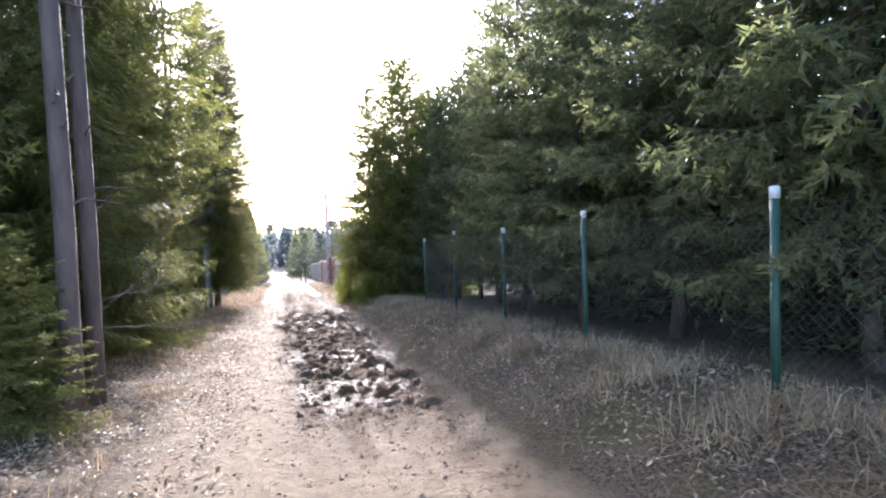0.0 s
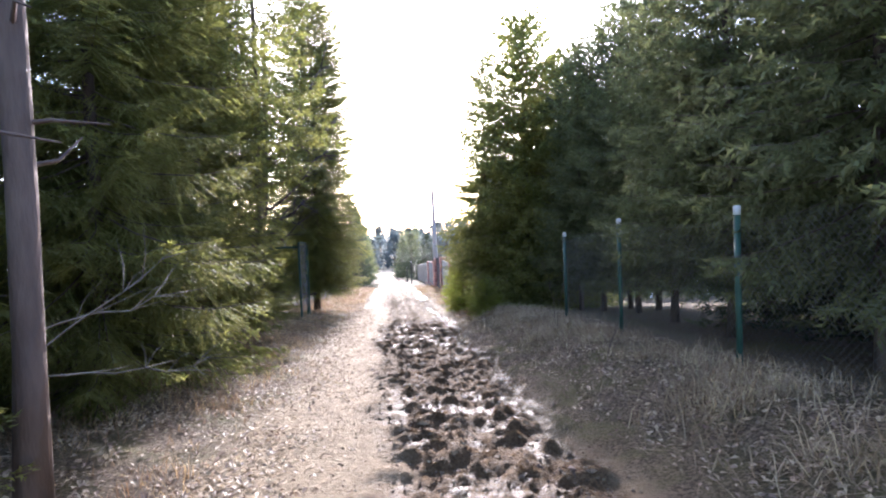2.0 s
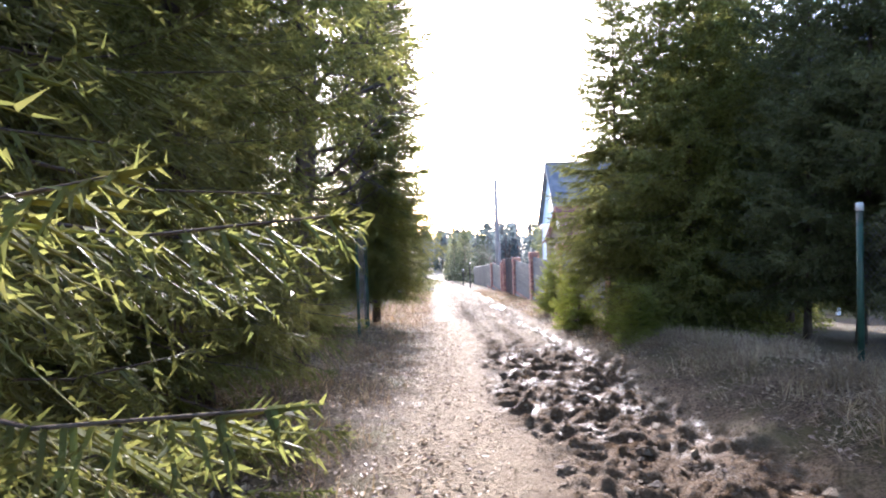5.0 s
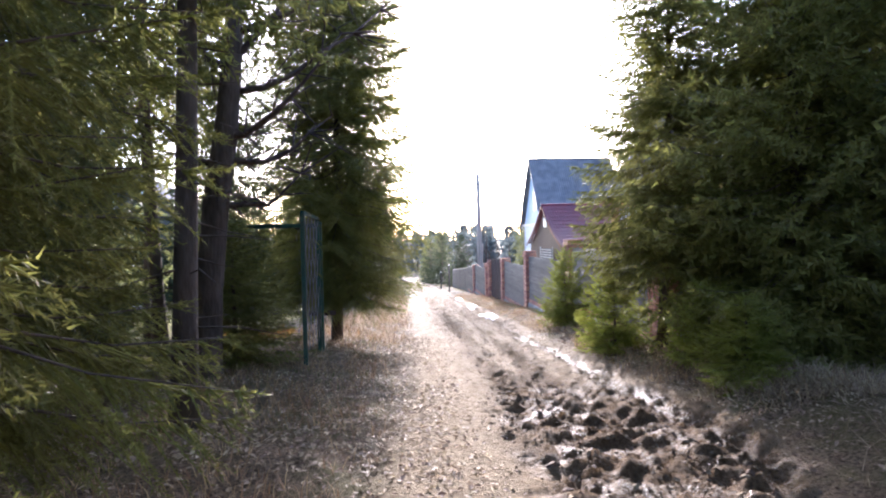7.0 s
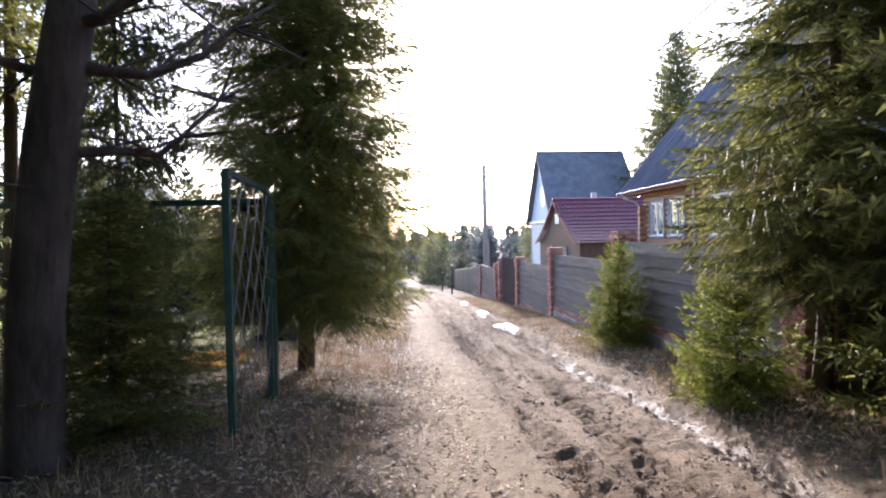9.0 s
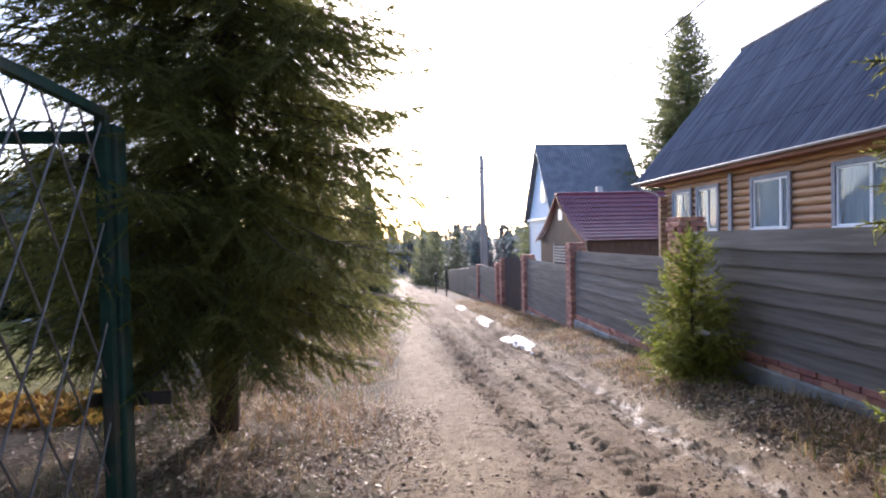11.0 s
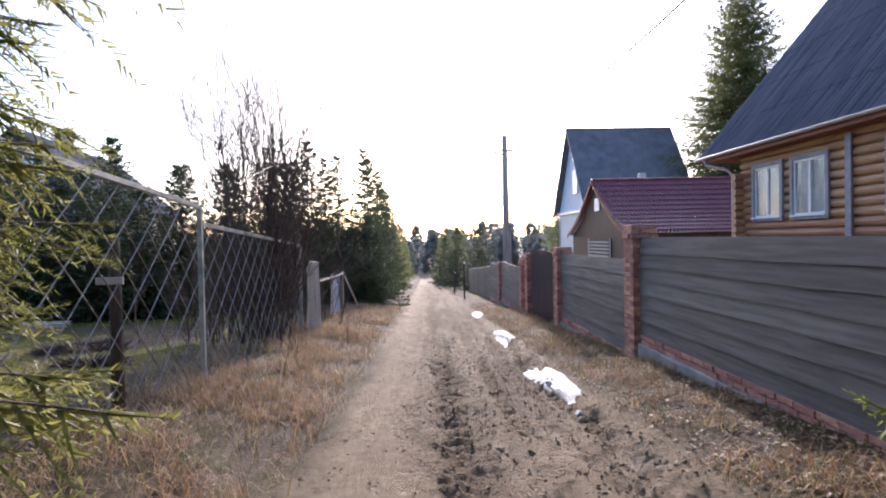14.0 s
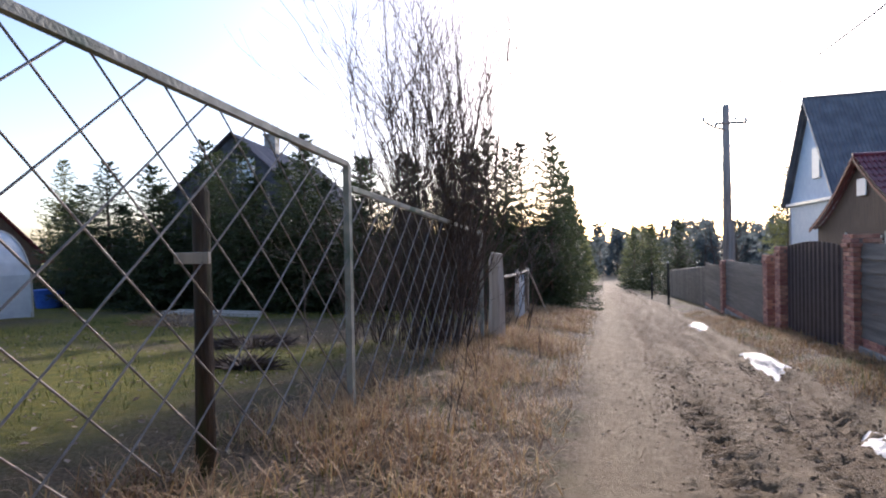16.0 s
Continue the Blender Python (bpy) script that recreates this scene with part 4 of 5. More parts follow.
# log house
house = thing("log_house", (0, 0, 0), "orange log house with steep grey corrugated roof and white windows", "house")
WX, Y0, Y1, ZB = 9.85, 24.5, 37.6, -2.6
wins = [(28.0, 29.45, 0.42, 1.86, (0.36,)), (31.0, 32.4, 0.42, 1.84, (0.22,)), (34.15, 35.25, 0.42, 1.84, (0.5,)), (35.75, 36.85, 0.42, 1.84, (0.5,)), (25.2, 26.6, 0.42, 1.86, (0.4,))]
# Solid dark block in place of the unlit room behind the windows.
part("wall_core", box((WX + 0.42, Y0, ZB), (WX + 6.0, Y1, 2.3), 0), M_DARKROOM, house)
r = 0.12
z = ZB
while z < 2.28:
    spans, cuts = [], sorted((w[0], w[1]) for w in wins if w[2] - 0.02 < z + 0.11 < w[3] + 0.02)
    start = Y0
    for a, b in cuts:
        spans.append((start, a))
        start = b
    spans.append((start, Y1))
    for a, b in spans:
        ang = np.linspace(-2.2, 2.2, 9)
        V, F = [], []
        for yy in (a, b):
            V += [(WX + 0.13 - 0.17 * math.cos(t), yy, z + 0.11 + 0.117 * math.sin(t) / math.sin(1.57)) for t in ang]
        n = len(ang)
        F = [[i, i + 1, n + i + 1, n + i] for i in range(n - 1)] + [list(range(n))[::-1], list(range(n, 2 * n))]
        part("log", (V, F), M_LOG, house, smooth=False)
    z += 0.225
for k in range(20):
    zz = ZB + 0.225 * k
    V, F = tube([(WX - 0.3, Y1 - 0.12, zz), (WX + 6.0, Y1 - 0.12, zz)], [0.115, 0.115], 8)
    part("corner_log", (V, F), M_LOG, house)
for w in wins:
    window(house, WX, *w)
for yy in (33.45,):
    part("corner_board", box((WX - 0.10, yy - 0.09, ZB), (WX - 0.045, yy + 0.09, 2.2), 0.006), M_TRIM, house)
EAVE, RIDGE = Vector((9.3, 0, 2.48)), Vector((14.1, 0, 8.12))
dn = (EAVE - RIDGE)
slope_len = dn.length
roof = part("roof", box((9.5, Y0 - 0.6, 2.28), (14.0, 38.8, 2.34), 0.0), M_FASCIA, house)
rows_n = 5
for i in range(rows_n):
    o = RIDGE + dn * (i / rows_n)
    part("roof_sheet", corrugated(Y0 - 0.8, 39.0, o, (0, 1, 0), dn, slope_len / rows_n + 0.1, amp=0.036), M_SLATE, roof)
    o2 = Vector((2 * RIDGE.x - o.x, 0, o.z))
    part("roof_sheet", corrugated(Y0 - 0.8, 39.0, o2, (0, 1, 0), Vector((-dn.x, 0, dn.z)), slope_len / rows_n + 0.1, amp=0.03), M_SLATE, roof)
part("ridge_cap", tube([(14.1, Y0 - 0.8, 8.13), (14.1, 39.0, 8.13)], [0.1, 0.1], 8), M_SLATE, roof)
part("fascia", box((9.34, Y0 - 0.8, 2.27), (9.40, 39.0, 2.43), 0.004), M_FASCIA, house)
part("barge_board", (lambda V: (V, [[0, 1, 2, 3], [7, 6, 5, 4], [0, 4, 5, 1], [1, 5, 6, 2], [2, 6, 7, 3], [3, 7, 4, 0]]))(
    [(9.3, 38.9, 2.26), (14.1, 38.9, 7.9), (14.1, 38.9, 8.08), (9.3, 38.9, 2.44), (9.3, 38.96, 2.26), (14.1, 38.96, 7.9), (14.1, 38.96, 8.08), (9.3, 38.96, 2.44)]), M_FASCIA, house)
part("gable_wall", (lambda V: (V, [[0, 1, 2], [5, 4, 3], [0, 3, 4, 1], [1, 4, 5, 2], [2, 5, 3, 0]]))(
    [(9.8, 37.35, 2.2), (18.4, 37.35, 2.2), (14.1, 37.35, 7.8), (9.8, 37.5, 2.2), (18.4, 37.5, 2.2), (14.1, 37.5, 7.8)]), M_LOG, house)
ang = np.linspace(0, math.pi, 7)
V = [(9.24 + 0.075 * math.cos(t + math.pi), yy, 2.44 - 0.075 * math.sin(t)) for yy in (Y0 - 0.8, 39.1) for t in ang]
V += [(9.24 + 0.066 * math.cos(t + math.pi), yy, 2.44 - 0.066 * math.sin(t)) for yy in (Y0 - 0.8, 39.1) for t in ang]
F = [[i, i + 1, 8 + i, 7 + i] for i in range(6)] + [[14 + i, 21 + i, 22 + i, 15 + i] for i in range(6)] + [[0, 7, 21, 14], [6, 20, 27, 13]]
part("gutter", (V, F), M_GUTTER, house, "pale metal gutter", True)
part("downpipe", tube([(9.24, 38.6, 2.38), (9.3, 38.55, 2.2), (9.62, 37.9, 1.95), (9.7, 37.75, 1.75), (9.7, 37.75, -2.5)], 0.05, 8), M_GUTTER, house, "pale metal downpipe", True)


def gable_house(name, label, gx0, gx1, yc, half, z_eave, z_apex, ground_z0, wall_m, gable_m, roof_m, over=0.45, curve=0.0, tile=False, rows_n=6, pitch=0.2):
    """A house whose gable faces the lane (-x), its ridge running along x."""
    h = thing(name, (0, 0, 0), label, "house")
    y0, y1 = yc - half + over * 0.6, yc + half - over * 0.6
    part("wall", box((gx0, y0, ground_z0), (gx1, y1, z_eave + 0.15), 0), wall_m, h)
    zb = z_eave + 0.15
    outline = []
    for i in range(-8, 9):
        u = abs(i) / 8
        zz = z_apex + (z_eave - z_apex) * u - curve * math.sin(math.pi * u) - 0.16
        outline.append((yc + i / 8 * (half - over * 0.6), max(zz, z_eave + 0.1)))
    ring = [(y0, z_eave)] + outline + [(y1, z_eave)]
    n = len(ring)
    V = [(gx0 - 0.02, y, z) for y, z in ring] + [(gx0 + 0.2, y, z) for y, z in ring]
    part("gable", (V, [list(range(n))[::-1], list(range(n, 2 * n))] + [[i, (i + 1) % n, n + (i + 1) % n, n + i] for i in range(n)]), gable_m, h)
    rf = under(new("roof"), h)
    for sgn in (-1, 1):
        prof = []
        for i in range(rows_n + 1):
            u = i / rows_n
            zz = z_apex + (z_eave - z_apex) * u - curve * math.sin(math.pi * u)
            prof.append(Vector((gx0 - over, yc + sgn * half * u, zz)))
        for a, b in zip(prof[:-1], prof[1:]):
            d = b - a
            part("roof_sheet", corrugated(0, gx1 - gx0 + 2 * over, a, (1, 0, 0), d, d.length + 0.05, pitch, 0.03, 0.05 if tile else 0.02), roof_m, rf)
        for a, b in zip(prof[:-1], prof[1:]):
            e = 0.16
            V = [(a.x - 0.03, a.y, a.z - e), (b.x - 0.03, b.y, b.z - e), (b.x - 0.03, b.y, b.z - 0.02), (a.x - 0.03, a.y, a.z - 0.02)]
            V += [(p[0] + 0.03, p[1], p[2]) for p in V]
            part("barge_board", (V, [[0, 1, 2, 3], [7, 6, 5, 4], [0, 4, 5, 1], [1, 5, 6, 2], [2, 6, 7, 3], [3, 7, 4, 0]]), M_GUTTER if not tile else M_FASCIA, h)
    part("ridge_cap", tube([(gx0 - over, yc, z_apex + 0.03), (gx1 + over, yc, z_apex + 0.03)], [0.09, 0.09], 8), roof_m, rf)
    return h


h2 = gable_house("gabled_house", "pale blue gabled house with steep blue-grey corrugated roof", 11.5, 18.6, 61.2, 4.3, 1.7, 8.0, -4.2, M_PALE, M_BLUE, M_SLATE2, rows_n=5)
# One white block without a pane: the sky's reflection is its paint colour.
part("gable_window", box((11.36, 59.7, 3.1), (11.47, 60.8, 4.9), 0.02), M_WHITE, h2, "tall gable window painted white for its sky reflection")
part("gutter", tube([(11.0, 57.0, 1.66), (18.9, 57.0, 1.66)], 0.07, 8), M_GUTTER, h2)
part("downpipe", tube([(11.2, 65.2, 1.6), (11.42, 64.9, 1.2), (11.42, 64.9, -4)], 0.06, 8), M_GUTTER, h2)
# boarding laps on the pale wall
for k in range(16):
    part("siding_board", box((11.46, 57.3, -4.1 + 0.37 * k), (11.492, 65.1, -4.1 + 0.37 * k + 0.355), 0.006), M_PALE, h2)
part("trim_board", box((11.28, 57.1, 1.68), (11.445, 65.3, 1.88), 0.01), M_WHITE, h2)
garage = gable_house("garden_outbuilding", "brown outbuilding with flared crimson metal-tile roof", 9.5, 17.5, 49.8, 4.75, 0.05, 2.95, -3.6, M_BROWNWALL, M_BROWNWALL, M_REDTILE, over=0.3, curve=0.28, tile=True, rows_n=12, pitch=0.18)
part("gable_window", box((9.40, 49.2, 1.3), (9.46, 50.0, 2.0), 0.02), M_WHITE, garage, "small white gable window")
part("flue", box((12.75, 51.9, 1.2), (13.1, 52.3, 3.6), 0.02), M_GUTTER, garage)
# Dark backing gives the shade between the slats by its colour.
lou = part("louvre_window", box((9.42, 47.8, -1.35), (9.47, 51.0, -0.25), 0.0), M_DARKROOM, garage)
for k in range(6):
    part("slat", box((9.36, 47.85, -1.3 + 0.18 * k), (9.415, 50.95, -1.3 + 0.18 * k + 0.11), 0.01), M_PALEWOOD, lou)
part("corner_board", box((9.40, 47.66, -1.45), (9.46, 47.78, -0.15), 0.008), M_PALEWOOD, garage)
part("corner_board", box((9.40, 51.02, -1.45), (9.46, 51.14, -0.15), 0.008), M_PALEWOOD, garage)

# dark house behind the garden, its gable towards the lane's start
h3 = thing("dark_garden_house", (-18.7, 47.0, gz(-18.7, 47)), "dark house with grey roof and chimney behind hedge trees", "house", rz=11)
zr = 5.6 - h3.location.z
part("wall", box((-3.8, 0.3, -0.2), (3.8, 12.6, zr - 3.5), 0), M_DARKWALL, h3)
V = [(-3.8, 0.3, zr - 3.5), (3.8, 0.3, zr - 3.5), (0, 0.3, zr - 0.15), (-3.8, 12.6, zr - 3.5), (3.8, 12.6, zr - 3.5), (0, 12.6, zr - 0.15)]
part("gable", (V, [[0, 1, 2], [5, 4, 3], [0, 3, 4, 1], [1, 4, 5, 2], [2, 5, 3, 0]]), M_DARKWALL, h3)
rf3 = under(new("roof"), h3)
for sgn in (-1, 1):
    part("roof_sheet", corrugated(0, 13.0, (0, 0, zr), (0, 1, 0), (sgn * 4.2, 0, -3.8), 5.66, 0.2), M_SLATE, rf3)
ch = part("chimney", box((-0.35, 4.7, zr - 0.6), (0.35, 5.4, zr + 0.75), 0.02), M_CONCRETE, h3)
part("chimney_cap", box((-0.43, 4.62, zr + 0.75), (0.43, 5.48, zr + 0.87), 0.02), M_CONCRETE, ch)
for xx, zz in ((0.2, zr - 2.6), (-1.6, zr - 2.6)):
    wdw = part("window", box((xx, 0.22, zz), (xx + 0.95, 0.28, zz + 1.3), 0.01), M_WHITE, h3)
    part("pane", box((xx + 0.1, 0.19, zz + 0.1), (xx + 0.85, 0.21, zz + 1.2), 0), M_GLASS, wdw)

h4 = thing("purple_roofed_house", (-37.5, 46, gz(-37.5, 46)), "small house with purple-brown corrugated roof beyond the garden", "house", rz=-20)
part("wall", box((-4, -3, -0.2), (4, 3, 2.4), 0), M_BROWNWALL, h4)
V = [(-4, -3, 2.4), (-4, 3, 2.4), (-4, 0, 6.0), (4, -3, 2.4), (4, 3, 2.4), (4, 0, 6.0)]
part("gable", (V, [[0, 2, 1], [3, 4, 5], [0, 1, 4, 3], [1, 2, 5, 4], [2, 0, 3, 5]]), M_BROWNWALL, h4)
rf4 = under(new("roof"), h4)
for sgn in (-1, 1):
    part("roof_sheet", corrugated(0, 8.8, (-4.4, 0, 6.15), (1, 0, 0), (0, sgn * 3.5, -4.2), 5.5, 0.2), M_REDTILE, rf4)

# greenhouse with an arched film roof
gh = thing("greenhouse", (-18.6, 36.0, gz(-18.6, 36)), "rounded white film greenhouse standing in the garden", "greenhouse")
ang = np.linspace(0, math.pi, 15)
V = [(1.5 * math.cos(t), yy, 0.9 + 1.75 * math.sin(t) if 0 < i < 14 else 0.0) for yy in (-6, 0) for i, t in enumerate(ang)]
F = [[i, i + 1, 16 + i, 15 + i] for i in range(14)] + [list(range(15))[::-1], list(range(15, 30))]
part("film_cover", (V, F), M_FILM, gh)
for yy in (-6, -4.5, -3, -1.5, 0):
    part("hoop", tube([(1.52 * math.cos(t), yy, 0.9 + 1.77 * math.sin(t) if 0 < i < 14 else 0) for i, t in enumerate(ang)], 0.025, 5), M_PALEWOOD, gh)
part("base_board", box((-1.55, -0.06, 0), (1.55, -0.02, 0.16), 0.005), M_PALEWOOD, gh)
part("door_frame", box((-0.45, -0.06, 0.16), (-0.39, -0.02, 2.0), 0.005), M_PALEWOOD, gh)
part("door_frame", box((0.39, -0.06, 0.16), (0.45, -0.02, 2.0), 0.005), M_PALEWOOD, gh)

# ------------------------------------------------------------------ power pole and cables
px0, py0, ptop = 4.4, 48.8, 5.22
pg = gz(px0, py0)
pole = thing("power_pole", (px0, py0, pg), "grey wooden power pole with short crossarm and insulators", "utility pole")
ph = ptop - pg
part("shaft", tube([(0, 0, -0.2), (0.02, 0, ph * 0.5), (0.0, 0, ph)], [0.2, 0.17, 0.135], 12), M_POLE, pole, smooth=True)
part("stub", tube([(0.14, -0.18, -0.2), (0.12, -0.16, ph * 0.42)], [0.13, 0.12], 10), M_POLE, pole, "dark grey concrete-like footing stub")
for zz, sx in ((ph - 0.45, -1), (ph - 0.75, 1), (ph - 0.95, -1)):
    hk = part("hook", tube([(0, 0, zz), (0.3 * sx, 0, zz + 0.02), (0.36 * sx, 0, zz + 0.05), (0.36 * sx, 0, zz + 0.15)], 0.014, 5), M_WIRE, pole)
    part("insulator", tube([(0.36 * sx, 0, zz + 0.12), (0.36 * sx, 0, zz + 0.18), (0.36 * sx, 0, zz + 0.26)], [0.05, 0.06, 0.03], 8), M_CERAMIC, hk, "white insulator", True)


arm = part("crossarm", tube([(0.0, -0.12, ph - 1.05), (-0.45, -0.12, ph - 0.92), (-0.85, -0.12, ph - 0.62)], 0.05, 6), M_POLE, pole)
part("insulator", tube([(-0.85, -0.12, ph - 0.62), (-0.87, -0.12, ph - 0.54), (-0.87, -0.12, ph - 0.44)], [0.05, 0.075, 0.04], 8), M_CERAMIC, arm, "white insulator", True)
part("brace", tube([(-0.42, -0.12, ph - 0.9), (-0.3, -0.12, ph - 0.35), (-0.02, -0.1, ph - 0.2)], 0.02, 6), M_POLE, pole)
bar_r = part("crossarm", tube([(-0.35, -0.11, ph - 0.75), (0.75, -0.11, ph - 0.8)], 0.055, 6), M_POLE, pole)
part("insulator", tube([(0.72, -0.11, ph - 0.76), (0.72, -0.11, ph - 0.68), (0.72, -0.11, ph - 0.58)], [0.05, 0.075, 0.04], 8), M_CERAMIC, bar_r, "white insulator", True)


def cable(name, a, b, sag, label, r=0.012):
    a, b = Vector(a), Vector(b)
    pts = []
    for i in range(25):
        u = i / 24
        p = a.lerp(b, u)
        pts.append((p.x, p.y, p.z - sag * 4 * u * (1 - u)))
    ob = new(name, mesh_from(name, *tube(pts, r, 5), M_CABLE, True))
    return tagged(ob, label, "cable")


cable("overhead_cable", (4.6, 48.8, 4.9), (7.6, 18.0, 8.0), 1.2, "black overhead cable hanging from the power pole", 0.024)
cable("overhead_cable", (4.1, 48.8, 4.7), (-1.5, 110.0, -1.0), 0.8, "black overhead cable hanging from the power pole")

# ------------------------------------------------------------------ left: diamond-rod fence panels
PX = -2.8


def rod_lattice(x, y0, y1, top0, top1, bot0, bot1, pitch=0.44, slope=1.02, r=0.0065, fall=26.33, rise=26.255):
    """Two families of slanting rods clipped to the panel's outline; fall and rise: where one of each meets the top rail."""
    rods = []
    gt, gb = (top1 - top0) / (y1 - y0), (bot1 - bot0) / (y1 - y0)
    for sgn, phase in ((-1, fall), (1, rise)):
        k0, k1 = int((y0 - phase) / pitch) - 12 - int(2 / pitch), int((y1 - phase) / pitch) + 12 + int(2 / pitch)
        for k in range(k0, k1 + 1):
            yt = phase + k * pitch
            zt = top0 + gt * (yt - y0)
            m = sgn * slope + gt
            yb = (bot0 - gb * y0 - zt + m * yt) / (m - gb)
            ya, yc = sorted((yt, yb))
            ya, yc = max(ya, y0), min(yc, y1)
            if yc - ya > 0.02:
                rods.append(tube([(x + 0.008 * sgn, q, zt + m * (q - yt)) for q in (ya, yc)], r, 5))
    return rods


def rod_panel(y0, y1, top0, top1, bot0, bot1, posts=(True, True), material=M_FRAME, x=PX, pitch=0.44, slope=1.02, label="weathered steel frame panel filled with slanting diamond rods"):
    p = thing("rod_fence_panel", (x, (y0 + y1) / 2, bot0), label, "fence panel", "diamond rod fence panels")
    o = Vector(p.location)
    rel = lambda VF: ([tuple(Vector(v) - o) for v in VF[0]], VF[1])

    def bar(a, b, w=0.022, name="rail"):
        a, b = Vector(a), Vector(b)
        d = (b - a).normalized()
        s = Vector((1, 0, 0))
        u = d.cross(s).normalized()
        V = [tuple(q + s * w * i + u * w * j) for q in (a, b) for i, j in ((-1, -1), (1, -1), (1, 1), (-1, 1))]
        part(name, rel((V, [[0, 1, 2, 3], [7, 6, 5, 4], [0, 4, 5, 1], [1, 5, 6, 2], [2, 6, 7, 3], [3, 7, 4, 0]])), material, p)

    bar((x, y0, top0), (x, y1, top1), 0.026)
    if posts[0]:
        bar((x, y0, top0), (x, y0, bot0 - 0.3), 0.03, "post")
    if posts[1]:
        bar((x, y1, top1), (x, y1, bot1 - 0.3), 0.03, "post")
    for rd in rod_lattice(x, y0 + 0.02, y1 - 0.02, top0, top1, bot0, bot1, pitch, slope):
        part("rod", rel(rd), M_ROD, p)
    return p


rod_panel(25.2, 28.93, 0.78, 0.48, -1.35, -1.75, (True, True))
rod_panel(29.0, 34.5, 0.26, -0.09, -1.8, -2.15, (False, True))
rod_panel(21.6, 25.1, 0.95, 0.62, -1.15, -1.4, (False, False), M_POST, -2.95)
rod_panel(19.5, 20.85, 1.12, 1.08, -1.0, -1.05, (True, True), M_GREEN, -2.42, 0.3, 1.9, "green painted steel gate frame with diamond rods")
cross = thing("green_corner_frame", (-2.42, 20.93, gz(-2.42, 20.93)), "green painted post and rail running back into the garden", "fence")
part("rail", box((-3.6, 0.0, 2.2), (-0.05, 0.06, 2.27), 0.006), M_GREEN, cross)
part("post", box((-0.055, -0.035, -0.2), (0.055, 0.075, 2.3), 0.01), M_GREEN, cross)
part("cross_board", box((-0.22, 0.08, 0.62), (0.26, 0.105, 0.70), 0.004), M_POST, cross)


def round_post(x, y, top, r, label, material=M_POST, board=None):
    g = gz(x, y)
    p = thing("wooden_post", (x, y, g), label, "post")
    h = top - g
    part("shaft", tube([(0, 0, -0.2), (0.01, 0.0, h * 0.5), (0, 0.01, h - 0.03), (0, 0.01, h)], [r * 1.15, r, r * 0.95, r * 0.6], 12), material, p, smooth=True)
    if board is not None:
        part("cross_board", box((-0.13, -r - 0.03, board - g - 0.035), (0.13, -r - 0.005, board - g + 0.035), 0.004), M_PALEWOOD, p)
    return p


round_post(-2.88, 27.12, 0.1, 0.055, "dark mossy round wooden post with a nailed cross board", M_POST, -0.34)
st = thing("split_log_stump", (-2.6, 34.95, gz(-2.6, 34.95)), "pale bleached split log standing upright by the fence", "post")
part("shaft", tube([(0, 0, -0.1), (0.02, 0, 0.9), (0.0, 0, 1.55), (0.03, 0, 1.72)], [0.19, 0.16, 0.15, 0.12], 7), M_PALEWOOD, st)
fence2 = thing("plank_fence", (-2.8, 38.5, gz(-2.8, 38.5)), "sagging grey wooden rails and boards beside the thicket", "fence")
for yy, zz in ((-2.6, 1.45), (0.2, 1.4), (2.2, 1.35)):
    part("post", tube([(0, yy, -0.1), (0.03, yy, zz)], [0.06, 0.05], 7), M_PALEWOOD, fence2)
part("rail", tube([(0.06, -2.7, 1.36), (0.05, -0.3, 1.3), (0.06, 2.3, 1.27)], [0.035, 0.04, 0.03], 6), M_PALEWOOD, fence2)
part("brace", tube([(0.1, 2.2, 1.2), (0.4, 3.4, 0.0)], [0.035, 0.03], 6), M_PALEWOOD, fence2)
for k in range(7):
    part("board", box((0.02, 0.35 + 0.27 * k, 0.05), (0.045, 0.58 + 0.27 * k, 1.15 + 0.1 * math.sin(k * 2.3)), 0.004), M_BLUEBOARD if k < 4 else M_POST, fence2)

# ------------------------------------------------------------------ right: green wire fence
posts = [(3.38, 0.3, 1.9), (3.4, 2.87, 1.7), (3.48, 5.45, 1.62), (3.62, 8.1, 1.43), (3.7, 10.9, 1.38), (3.72, 13.4, 1.18)]
for x, y, top in posts:
    g = gz(x, y)
    p = thing("fence_post", (x, y, g), "green steel fence post with pale cap", "post", "wire fence posts")
    part("shaft", tube([(0, 0, -0.2), (0, 0, top - g - 0.09)], 0.032, 10), M_GREEN, p, smooth=True)
    part("cap", tube([(0, 0, top - g - 0.09), (0, 0, top - g - 0.01), (0, 0, top - g)], [0.036, 0.036, 0.025], 10), M_CERAMIC, p, "pale grey cap", True)
for (xa, ya, ta), (xb, yb, tb) in zip(posts[:-1], posts[1:]):
    rods = rod_lattice(0, ya + 0.04, yb - 0.04, ta - 0.15, tb - 0.15, gz(xa, ya) + 0.05, gz(xb, yb) + 0.05, 0.075, 1.0, 0.0011, ya, ya)
    V, F = join(rods)
    V[:, 0] += xa + (xb - xa) * (V[:, 1] - ya) / (yb - ya)
    mesh_wire = thing("wire_mesh", (0, 0, 0), "chain-link wire mesh stretched between green posts", "wire mesh", "wire mesh bays")
    part("netting", (V, F), M_WIRE, mesh_wire)["kind"] = "stuff"

